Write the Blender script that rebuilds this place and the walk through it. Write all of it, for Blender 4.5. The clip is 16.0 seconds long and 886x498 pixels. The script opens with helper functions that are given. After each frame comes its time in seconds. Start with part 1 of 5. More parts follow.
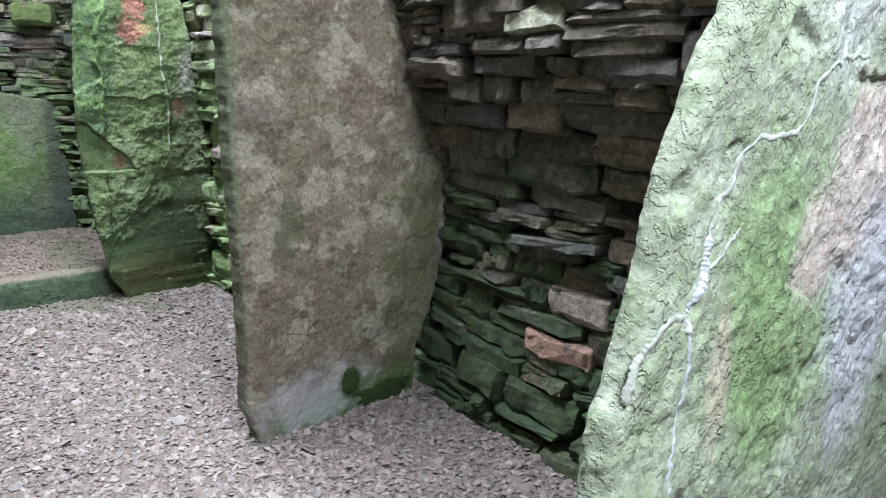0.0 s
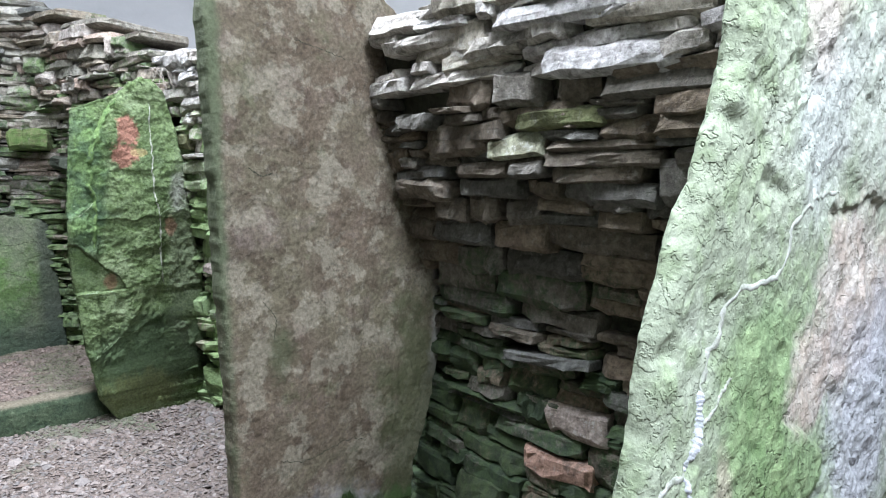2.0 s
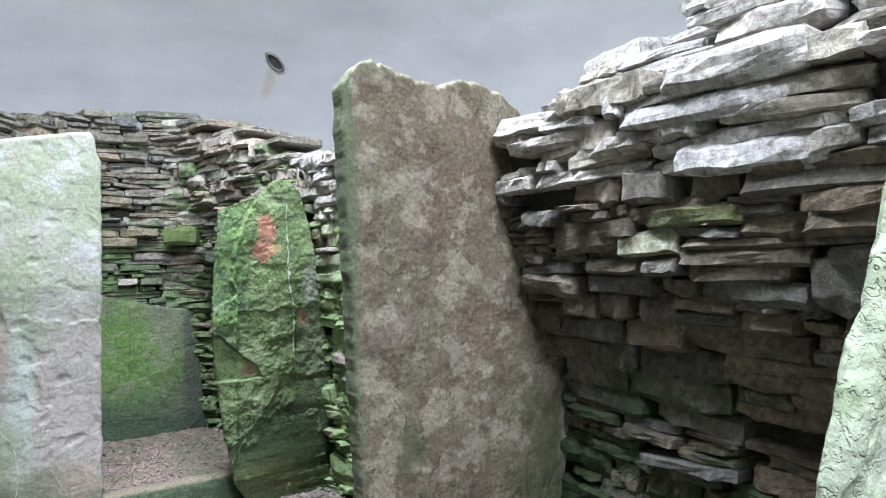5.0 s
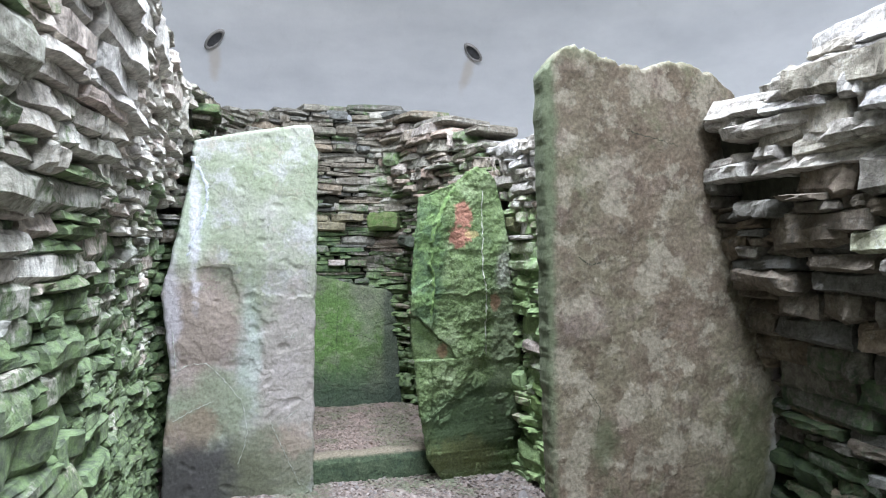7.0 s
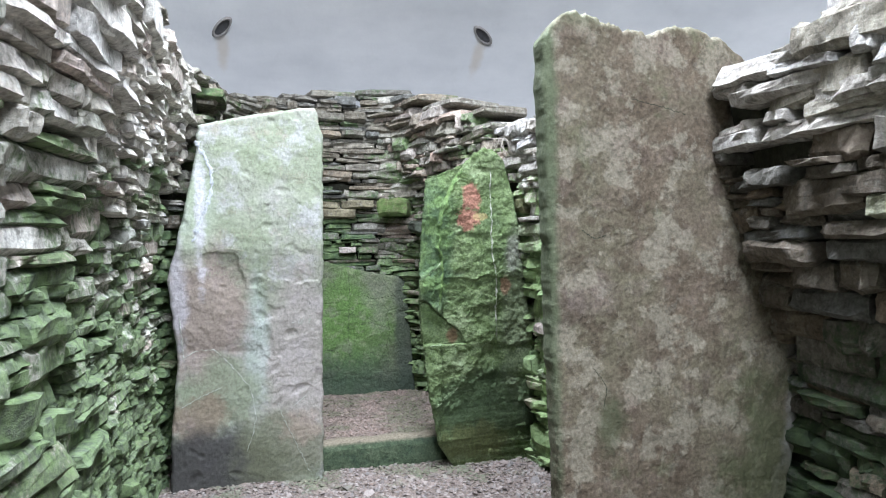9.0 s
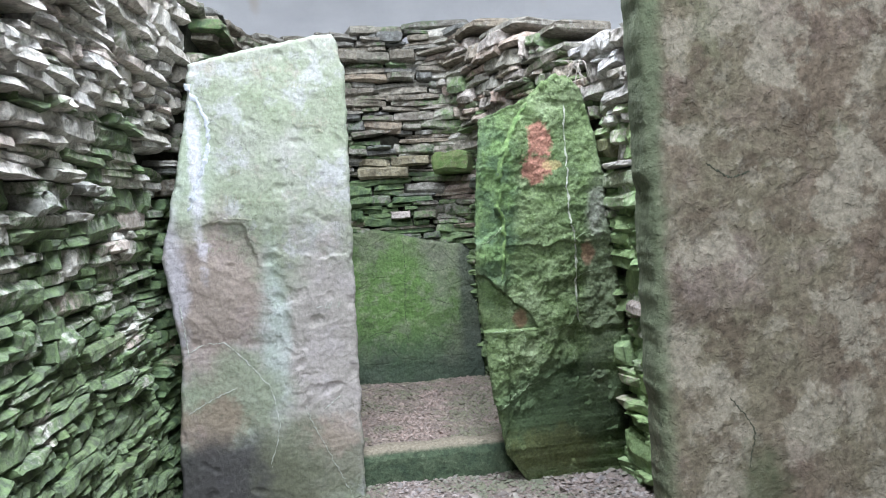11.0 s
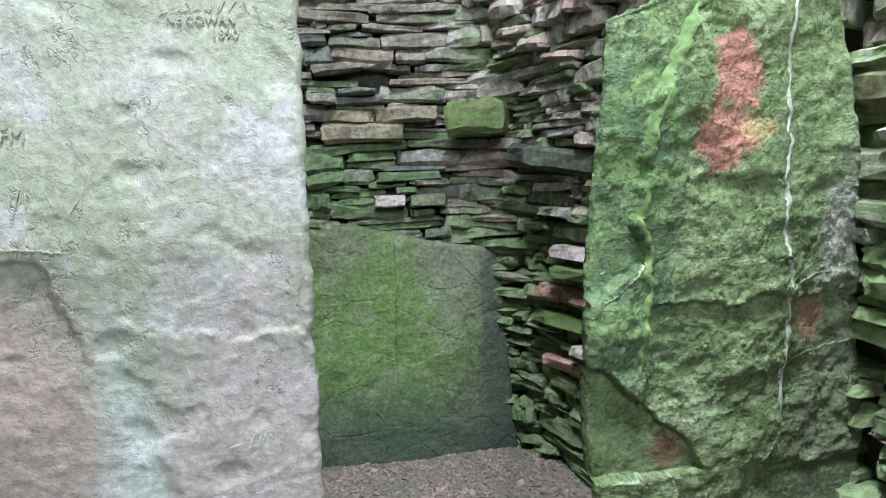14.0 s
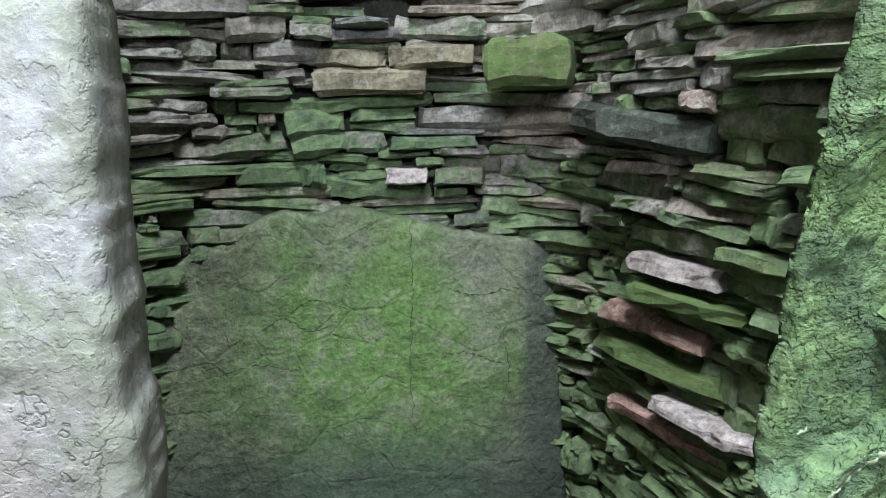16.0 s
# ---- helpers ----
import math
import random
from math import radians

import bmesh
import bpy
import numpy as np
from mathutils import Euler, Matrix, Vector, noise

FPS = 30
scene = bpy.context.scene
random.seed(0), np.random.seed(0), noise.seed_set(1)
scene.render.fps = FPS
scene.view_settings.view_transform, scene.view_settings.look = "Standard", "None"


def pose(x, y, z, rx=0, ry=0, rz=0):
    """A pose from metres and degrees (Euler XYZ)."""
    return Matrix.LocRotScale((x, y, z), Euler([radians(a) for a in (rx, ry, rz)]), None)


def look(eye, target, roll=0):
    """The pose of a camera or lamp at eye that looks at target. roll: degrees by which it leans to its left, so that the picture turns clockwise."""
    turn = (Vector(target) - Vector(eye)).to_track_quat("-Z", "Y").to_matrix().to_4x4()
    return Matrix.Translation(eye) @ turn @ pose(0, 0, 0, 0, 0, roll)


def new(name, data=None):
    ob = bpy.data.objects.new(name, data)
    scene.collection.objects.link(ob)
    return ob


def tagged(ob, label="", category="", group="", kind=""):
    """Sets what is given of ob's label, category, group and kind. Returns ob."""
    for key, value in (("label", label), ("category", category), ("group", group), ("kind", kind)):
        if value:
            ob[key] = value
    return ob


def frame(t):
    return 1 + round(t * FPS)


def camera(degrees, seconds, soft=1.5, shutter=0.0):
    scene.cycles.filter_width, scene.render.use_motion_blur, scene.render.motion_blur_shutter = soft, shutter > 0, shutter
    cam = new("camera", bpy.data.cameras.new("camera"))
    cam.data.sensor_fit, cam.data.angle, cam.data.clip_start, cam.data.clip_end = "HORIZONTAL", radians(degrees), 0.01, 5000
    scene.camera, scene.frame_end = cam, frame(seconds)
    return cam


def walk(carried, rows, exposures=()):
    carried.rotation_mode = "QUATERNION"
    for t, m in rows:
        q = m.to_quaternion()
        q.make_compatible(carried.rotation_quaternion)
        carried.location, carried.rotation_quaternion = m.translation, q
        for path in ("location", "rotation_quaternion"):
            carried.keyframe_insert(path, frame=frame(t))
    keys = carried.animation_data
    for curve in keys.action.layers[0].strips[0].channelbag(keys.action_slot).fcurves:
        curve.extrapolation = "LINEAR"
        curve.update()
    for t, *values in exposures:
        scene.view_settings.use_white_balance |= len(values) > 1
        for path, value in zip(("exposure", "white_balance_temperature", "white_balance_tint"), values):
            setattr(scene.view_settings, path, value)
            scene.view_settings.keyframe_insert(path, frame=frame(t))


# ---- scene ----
cam = camera(66.2, 16.0, soft=1.1)
# the chamber's long axis lies along y: x = 0 at the west wall, y grows towards the end cell
AXIS = pose(0, 0, 0, 0, 0, -45)
PATH = [
    (0, (0.239, 0.192, 1.313), (0.146, 2.136, 0.854), 2.0),
    (0.5, (0.237, 0.2, 1.342), (0.162, 2.155, 0.928), 1.7),
    (1, (0.24, 0.203, 1.37), (0.154, 2.166, 0.997), 0.8),
    (1.5, (0.239, 0.201, 1.407), (0.16, 2.18, 1.129), 0.1),
    (2, (0.24, 0.197, 1.427), (0.164, 2.185, 1.222), -0.2),
    (2.5, (0.246, 0.195, 1.445), (0.183, 2.188, 1.298), -1.0),
    (3, (0.251, 0.191, 1.473), (0.205, 2.189, 1.396), -1.3),
    (3.2, (0.25, 0.189, 1.477), (0.21, 2.188, 1.429), -1.4),
    (5.3, (0.183, 0.189, 1.502), (-0.35, 2.117, 1.529), -1.2),
    (5.5, (0.177, 0.19, 1.503), (-0.449, 2.089, 1.53), -1.1),
    (6, (0.165, 0.182, 1.505), (-0.656, 2.006, 1.549), -0.6),
    (6.5, (0.162, 0.175, 1.5), (-0.748, 1.955, 1.55), -0.2),
    (7, (0.161, 0.177, 1.497), (-0.76, 1.952, 1.494), 0.3),
    (7.5, (0.159, 0.184, 1.498), (-0.777, 1.951, 1.492), 0.3),
    (8, (0.157, 0.195, 1.491), (-0.782, 1.961, 1.482), -0.0),
    (8.5, (0.176, 0.218, 1.474), (-0.753, 1.989, 1.461), -0.3),
    (8.7, (0.19, 0.229, 1.457), (-0.759, 1.989, 1.443), -0.3),
    (10.8, (-0.094, 1.037, 1.396), (-1.183, 2.709, 1.274), -2.9),
    (11, (-0.138, 1.129, 1.406), (-1.33, 2.731, 1.284), -2.7),
    (11.5, (-0.38, 1.315, 1.419), (-1.704, 2.798, 1.196), -2.0),
    (12, (-0.651, 1.471, 1.44), (-1.958, 2.952, 1.128), -1.4),
    (12.5, (-0.905, 1.761, 1.457), (-2.193, 3.251, 1.107), -1.7),
    (13, (-1.084, 1.981, 1.486), (-2.375, 3.482, 1.204), -3.6),
    (13.5, (-1.304, 2.203, 1.528), (-2.488, 3.799, 1.298), -2.9),
    (14, (-1.413, 2.456, 1.534), (-2.508, 4.11, 1.281), -1.9),
    (14.5, (-1.475, 2.713, 1.575), (-2.646, 4.313, 1.309), -0.3),
    (15, (-1.64, 2.882, 1.595), (-2.896, 4.417, 1.336), -0.6),
    (15.5, (-1.774, 3.017, 1.623), (-2.995, 4.569, 1.306), -0.9),
    (16, (-1.837, 3.175, 1.593), (-3.029, 4.728, 1.183), -0.7),
]
walk(cam, [(t, AXIS @ look(eye, target, roll)) for t, eye, target, roll in PATH])

# ---- light ----
world = bpy.data.worlds.new("sky")
world.use_nodes = True
scene.world = world
sky = world.node_tree.nodes.new("ShaderNodeTexSky")
sky.sky_type, sky.sun_disc, sky.sun_elevation, sky.sun_rotation = "NISHITA", False, radians(50), radians(200)
world.node_tree.links.new(sky.outputs[0], world.node_tree.nodes["Background"].inputs[0])
world.node_tree.nodes["Background"].inputs[1].default_value = 0.12
sun = new("sun", bpy.data.lights.new("sun", "SUN"))
sun.data.energy, sun.data.angle, sun.data.color = 1.0, radians(15), (1.0, 0.97, 0.93)
sun.matrix_world = look((1, 0, 12), (1.2, 2.6, 0))
SKYLIGHTS = ((0.85, -1.15, 0.6, 385.0), (0.95, 2.8, 0.55, 550.0))


# ---- node helpers ----
class Shade:
    """A small material builder: positions in metres, masks from 0 to 1."""

    def __init__(self, name, rough=0.85):
        self.mat = bpy.data.materials.new(name)
        self.mat.use_nodes = True
        self.nt = self.mat.node_tree
        self.bsdf = self.nt.nodes["Principled BSDF"]
        self.bsdf.inputs["Roughness"].default_value = rough
        self.bsdf.inputs["Specular IOR Level"].default_value = 0.25
        self.pos = self.nt.nodes.new("ShaderNodeNewGeometry").outputs["Position"]

    def put(self, socket, value):
        if isinstance(value, bpy.types.NodeSocket):
            self.nt.links.new(value, socket)
        elif isinstance(value, tuple) and len(value) == 3 and socket.type == "RGBA":
            socket.default_value = (*value, 1)
        else:
            socket.default_value = value

    def math(self, op, a, b=0.0, clamp=False):
        n = self.nt.nodes.new("ShaderNodeMath")
        n.operation, n.use_clamp = op, clamp
        self.put(n.inputs[0], a)
        self.put(n.inputs[1], b)
        return n.outputs[0]

    def vec(self, op, a, b):
        n = self.nt.nodes.new("ShaderNodeVectorMath")
        n.operation = op
        self.put(n.inputs[0], a)
        self.put(n.inputs[1], b)
        return n.outputs["Value" if op in ("LENGTH", "DISTANCE") else "Vector"]

    def noise(self, scale, detail=4.0, rough=0.6, stretch=(1, 1, 1), shift=None):
        p = self.pos if shift is None else self.vec("ADD", self.pos, shift)
        if stretch != (1, 1, 1):
            p = self.vec("MULTIPLY", p, stretch)
        n = self.nt.nodes.new("ShaderNodeTexNoise")
        n.inputs["Scale"].default_value, n.inputs["Detail"].default_value, n.inputs["Roughness"].default_value = scale, detail, rough
        self.put(n.inputs["Vector"], p)
        return n.outputs[0]

    def cracks(self, scale, width=0.06, wander=0.03):
        """Thin crack lines between uneven plates: 0 in the crack, 1 away from it."""
        w = self.nt.nodes.new("ShaderNodeTexNoise")
        w.inputs["Scale"].default_value, w.inputs["Detail"].default_value = scale * 0.7, 4.0
        self.put(w.inputs["Vector"], self.pos)
        p = self.vec("ADD", self.pos, self.vec("MULTIPLY", w.outputs["Color"], (wander, wander, wander)))
        n = self.nt.nodes.new("ShaderNodeTexVoronoi")
        n.feature = "DISTANCE_TO_EDGE"
        n.inputs["Scale"].default_value = scale
        self.put(n.inputs["Vector"], p)
        return self.step(n.outputs["Distance"], 0.0, width)

    def marks(self, scale, keep, width=0.014):
        """Short wandering chips and cracks: 1 in the crack."""
        r = self.math("ABSOLUTE", self.math("SUBTRACT", self.noise(scale, 4, 0.65, shift=(2, 6, 8)), 0.5))
        gate = self.step(self.noise(scale * 0.8, 2, 0.5, shift=(11, 4, 6)), keep, keep + 0.05)
        return self.math("MULTIPLY", self.math("SUBTRACT", 1.0, self.step(r, 0.0, width)), gate)

    def plates(self, scale, shift=(5, 2, 7)):
        """Low terraces with crisp ragged rims, where thin sheets have split off."""
        n = self.noise(scale, 6, 0.6, shift=shift)
        total = self.step(n, 0.40, 0.415)
        for lo in (0.46, 0.51, 0.56, 0.62):
            total = self.math("ADD", total, self.step(n, lo, lo + 0.014))
        return total

    def step(self, x, lo, hi):
        n = self.nt.nodes.new("ShaderNodeMapRange")
        n.interpolation_type = "SMOOTHSTEP"
        self.put(n.inputs[0], x)
        n.inputs[1].default_value, n.inputs[2].default_value = lo, hi
        return n.outputs[0]

    def ramp(self, x, *stops):
        n = self.nt.nodes.new("ShaderNodeValToRGB")
        while len(n.color_ramp.elements) < len(stops):
            n.color_ramp.elements.new(0.5)
        for e, (p, c) in zip(n.color_ramp.elements, stops):
            e.position, e.color = p, (*c, 1)
        self.put(n.inputs[0], x)
        return n.outputs[0]

    def mix(self, f, a, b, how="MIX"):
        n = self.nt.nodes.new("ShaderNodeMix")
        n.data_type, n.blend_type = "RGBA", how
        self.put(n.inputs[0], f)
        self.put(n.inputs[6], a)
        self.put(n.inputs[7], b)
        return n.outputs[2]

    def blob(self, centre, size, ragged=0.5, scale=9.0, soft=0.35):
        """A ragged patch round centre with half-axes size."""
        d = self.vec("SUBTRACT", self.pos, centre)
        d = self.vec("LENGTH", self.vec("DIVIDE", d, size), (0, 0, 0))
        d = self.math("ADD", d, self.math("MULTIPLY", self.math("SUBTRACT", self.noise(scale, 5, 0.65), 0.5), ragged * 3))
        return self.math("SUBTRACT", 1.0, self.step(d, 1 - soft, 1 + soft))

    def profile(self, x, span, pairs):
        """A line through the pairs, as a function of x between 0 and span; values from 0 to 4."""
        return self.math("MULTIPLY", self.ramp(self.math("DIVIDE", x, span), *[(a / span, (b / 4,) * 3) for a, b in pairs]), 4.0)

    def split(self, axis):
        n = self.nt.nodes.new("ShaderNodeSeparateXYZ")
        self.put(n.inputs[0], self.pos)
        return n.outputs[axis]

    def chance(self):
        """A random number for each object, and for each loose piece of a joined one."""
        a = self.nt.nodes.new("ShaderNodeObjectInfo").outputs["Random"]
        b = self.nt.nodes.new("ShaderNodeNewGeometry").outputs["Random Per Island"]
        return self.math("FRACT", self.math("ADD", a, b))

    def done(self, colour, bumps=()):
        self.put(self.bsdf.inputs["Base Color"], colour)
        last = None
        for height, strength, distance in bumps:
            n = self.nt.nodes.new("ShaderNodeBump")
            n.inputs["Strength"].default_value, n.inputs["Distance"].default_value = strength, distance
            self.put(n.inputs["Height"], height)
            if last is not None:
                self.put(n.inputs["Normal"], last)
            last = n.outputs[0]
        if last is not None:
            self.put(self.bsdf.inputs["Normal"], last)
        return self.mat


# ---- materials ----
MID_RIGHT = [(0, 2.12), (0.2, 2.14), (0.5, 2.26), (0.9, 2.33), (1.15, 2.3), (1.32, 2.23), (1.55, 2.11), (1.8, 2.05), (1.95, 2.1), (2.11, 2.1), (2.3, 2.05)]
MOSS = (0.065, 0.13, 0.035)
BRIGHT_MOSS = (0.12, 0.24, 0.06)


def stone_material(name, tones, green, fade, moss=(MOSS, BRIGHT_MOSS), pale=0.5, thin=0.28):
    """Dry-stone flags: a tone for each stone, strata and grain, algae that thins out above the height fade."""
    s = Shade(name, 0.9)
    who = s.chance()
    col = s.ramp(who, *[(i / max(1, len(tones) - 1), c) for i, c in enumerate(tones)])
    grain = s.noise(42, 6, 0.75)
    col = s.mix(1.0, col, s.ramp(grain, (0.32, (0.45, 0.44, 0.42)), (0.68, (1.35, 1.34, 1.32))), "MULTIPLY")
    col = s.mix(1.0, col, s.ramp(s.noise(8, 4, 0.6), (0.3, (0.65, 0.62, 0.6)), (0.7, (1.25, 1.25, 1.25))), "MULTIPLY")
    dirt = s.noise(15, 5, 0.7)
    col = s.mix(s.math("MULTIPLY", s.step(dirt, 0.52, 0.68), 0.65), col, (0.06, 0.055, 0.045))
    col = s.mix(s.math("MULTIPLY", s.step(s.noise(24, 6, 0.75, shift=(7, 3, 1)), 0.54, 0.66), pale), col, (0.62, 0.63, 0.6))
    patch = s.math("ADD", s.noise(2.3, 3, 0.6, shift=(3, 1, 4)), s.math("MULTIPLY", s.math("SUBTRACT", s.math("FRACT", s.math("MULTIPLY", who, 7.3)), 0.5), 0.42))
    patch = s.math("ADD", patch, s.math("MULTIPLY", s.math("SUBTRACT", s.noise(30, 5, 0.75), 0.5), 0.85))
    patch = s.math("ADD", patch, s.math("MULTIPLY", s.math("SUBTRACT", fade, s.split(2)), thin))
    mask = s.step(patch, 0.78 - green, 1.02 - green)
    tone = s.mix(s.step(s.noise(20, 5, 0.75, shift=(1, 8, 2)), 0.3, 0.7), moss[0], moss[1])
    col = s.mix(s.math("MULTIPLY", mask, 0.85), col, tone)
    strata = s.noise(9, 6, 0.75, (1, 1, 4.5))
    return s.done(col, ((strata, 0.5, 0.018), (grain, 0.85, 0.012), (s.noise(130, 4, 0.75), 0.5, 0.005)))


GREY, BROWN, PALE, PINK, SLATE = (0.27, 0.265, 0.24), (0.2, 0.165, 0.125), (0.48, 0.47, 0.44), (0.42, 0.3, 0.25), (0.16, 0.17, 0.165)
MAT_WEST = stone_material("west_stone", ((0.66, 0.66, 0.63), (0.46, 0.45, 0.41), (0.55, 0.55, 0.51), (0.34, 0.35, 0.33), (0.52, 0.51, 0.47), (0.5, 0.44, 0.4), (0.42, 0.43, 0.38), (0.6, 0.59, 0.55)), 0.43, 1.5, ((0.02, 0.042, 0.02), (0.145, 0.24, 0.085)), thin=0.4)
# Dark algae below 1 m also paints in the wall's low shade.
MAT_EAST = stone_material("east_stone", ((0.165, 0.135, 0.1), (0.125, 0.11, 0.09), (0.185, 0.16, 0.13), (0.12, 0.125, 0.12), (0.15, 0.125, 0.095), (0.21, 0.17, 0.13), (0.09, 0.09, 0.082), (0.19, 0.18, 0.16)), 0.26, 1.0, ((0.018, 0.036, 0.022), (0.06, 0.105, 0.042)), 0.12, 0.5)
MAT_EAST_FAR = stone_material("east_far_stone", ((0.55, 0.54, 0.52), (0.36, 0.35, 0.32), (0.28, 0.24, 0.19), (0.55, 0.54, 0.53), (0.4, 0.4, 0.37), (0.44, 0.37, 0.32)), 0.45, 1.35, ((0.12, 0.2, 0.075), (0.3, 0.44, 0.19)), 0.4)
MAT_CELL = stone_material("cell_stone", (GREY, (0.21, 0.19, 0.155), SLATE, (0.3, 0.29, 0.25), (0.19, 0.17, 0.135), (0.25, 0.25, 0.22), (0.28, 0.235, 0.18)), 0.45, 1.45, ((0.035, 0.075, 0.035), (0.14, 0.22, 0.085)), 0.26)
MAT_CELL_SIDE = stone_material("cell_side_stone", ((0.42, 0.41, 0.37), (0.34, 0.33, 0.28), (0.44, 0.34, 0.29), (0.3, 0.3, 0.26), (0.5, 0.46, 0.43), (0.36, 0.32, 0.26)), 0.44, 1.5, ((0.05, 0.1, 0.04), (0.2, 0.31, 0.12)), 0.35)
# Pale upper west flags, their colour raised further to make up for weak light.
MAT_WEST_CAP = stone_material("pale_west_stone", ((0.7, 0.7, 0.69), (0.58, 0.57, 0.54), (0.65, 0.63, 0.59), (0.48, 0.47, 0.42), (0.66, 0.58, 0.54)), 0.12, 1.7, ((0.1, 0.14, 0.07), (0.24, 0.31, 0.16)), 0.5)
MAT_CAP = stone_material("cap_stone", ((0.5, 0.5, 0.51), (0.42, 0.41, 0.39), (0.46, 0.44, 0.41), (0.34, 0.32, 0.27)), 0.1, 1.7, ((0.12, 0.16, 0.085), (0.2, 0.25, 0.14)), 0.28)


def core_material():
    s = Shade("earth_core", 1.0)
    n = s.noise(14, 5, 0.7)
    return s.done(s.ramp(n, (0.3, (0.025, 0.025, 0.02)), (0.7, (0.075, 0.075, 0.055))), ((n, 1.0, 0.04),))


def gravel_material(name, tones):
    s = Shade(name, 0.95)
    col = s.ramp(s.chance(), *[(i / (len(tones) - 1), c) for i, c in enumerate(tones)])
    col = s.mix(0.5, col, s.ramp(s.noise(90, 3, 0.6), (0.3, (0.3, 0.3, 0.3)), (0.7, (0.7, 0.7, 0.7))), "SOFT_LIGHT")
    moss = s.step(s.math("ADD", s.noise(3.5, 4, 0.6), s.math("MULTIPLY", s.step(s.split(1), 3.55, 4.3), 0.2)), 0.6, 0.78)
    col = s.mix(s.math("MULTIPLY", moss, 0.6), col, (0.1, 0.13, 0.07))
    return s.done(col, ((s.noise(160, 3, 0.6), 0.4, 0.003),))


def sand_material():
    s = Shade("gravel_bed", 1.0)
    n = s.noise(75, 4, 0.7)
    col = s.ramp(n, (0.3, (0.09, 0.075, 0.065)), (0.7, (0.33, 0.27, 0.24)))
    return s.done(col, ((n, 1.0, 0.02),))


def plaster_material():
    s = Shade("dome_plaster", 0.9)
    n = s.noise(1.3, 5, 0.6, (1, 1, 2.5))
    col = s.ramp(n, (0.3, (0.6, 0.61, 0.63)), (0.7, (0.74, 0.745, 0.76)))
    col = s.mix(s.math("MULTIPLY", s.step(s.noise(5, 5, 0.7, (1, 1, 0.3)), 0.55, 0.8), 0.25), col, (0.5, 0.5, 0.5))
    for x, z in ((0.12, 3.30), (2.42, 3.33)):
        col = s.mix(s.math("MULTIPLY", s.blob((x, 6.5, z - 0.14), (0.045, 2, 0.14), 0.4, 12, 0.6), 0.35), col, (0.5, 0.38, 0.24))
    return s.done(col, ((s.noise(25, 4, 0.6), 0.15, 0.01),))


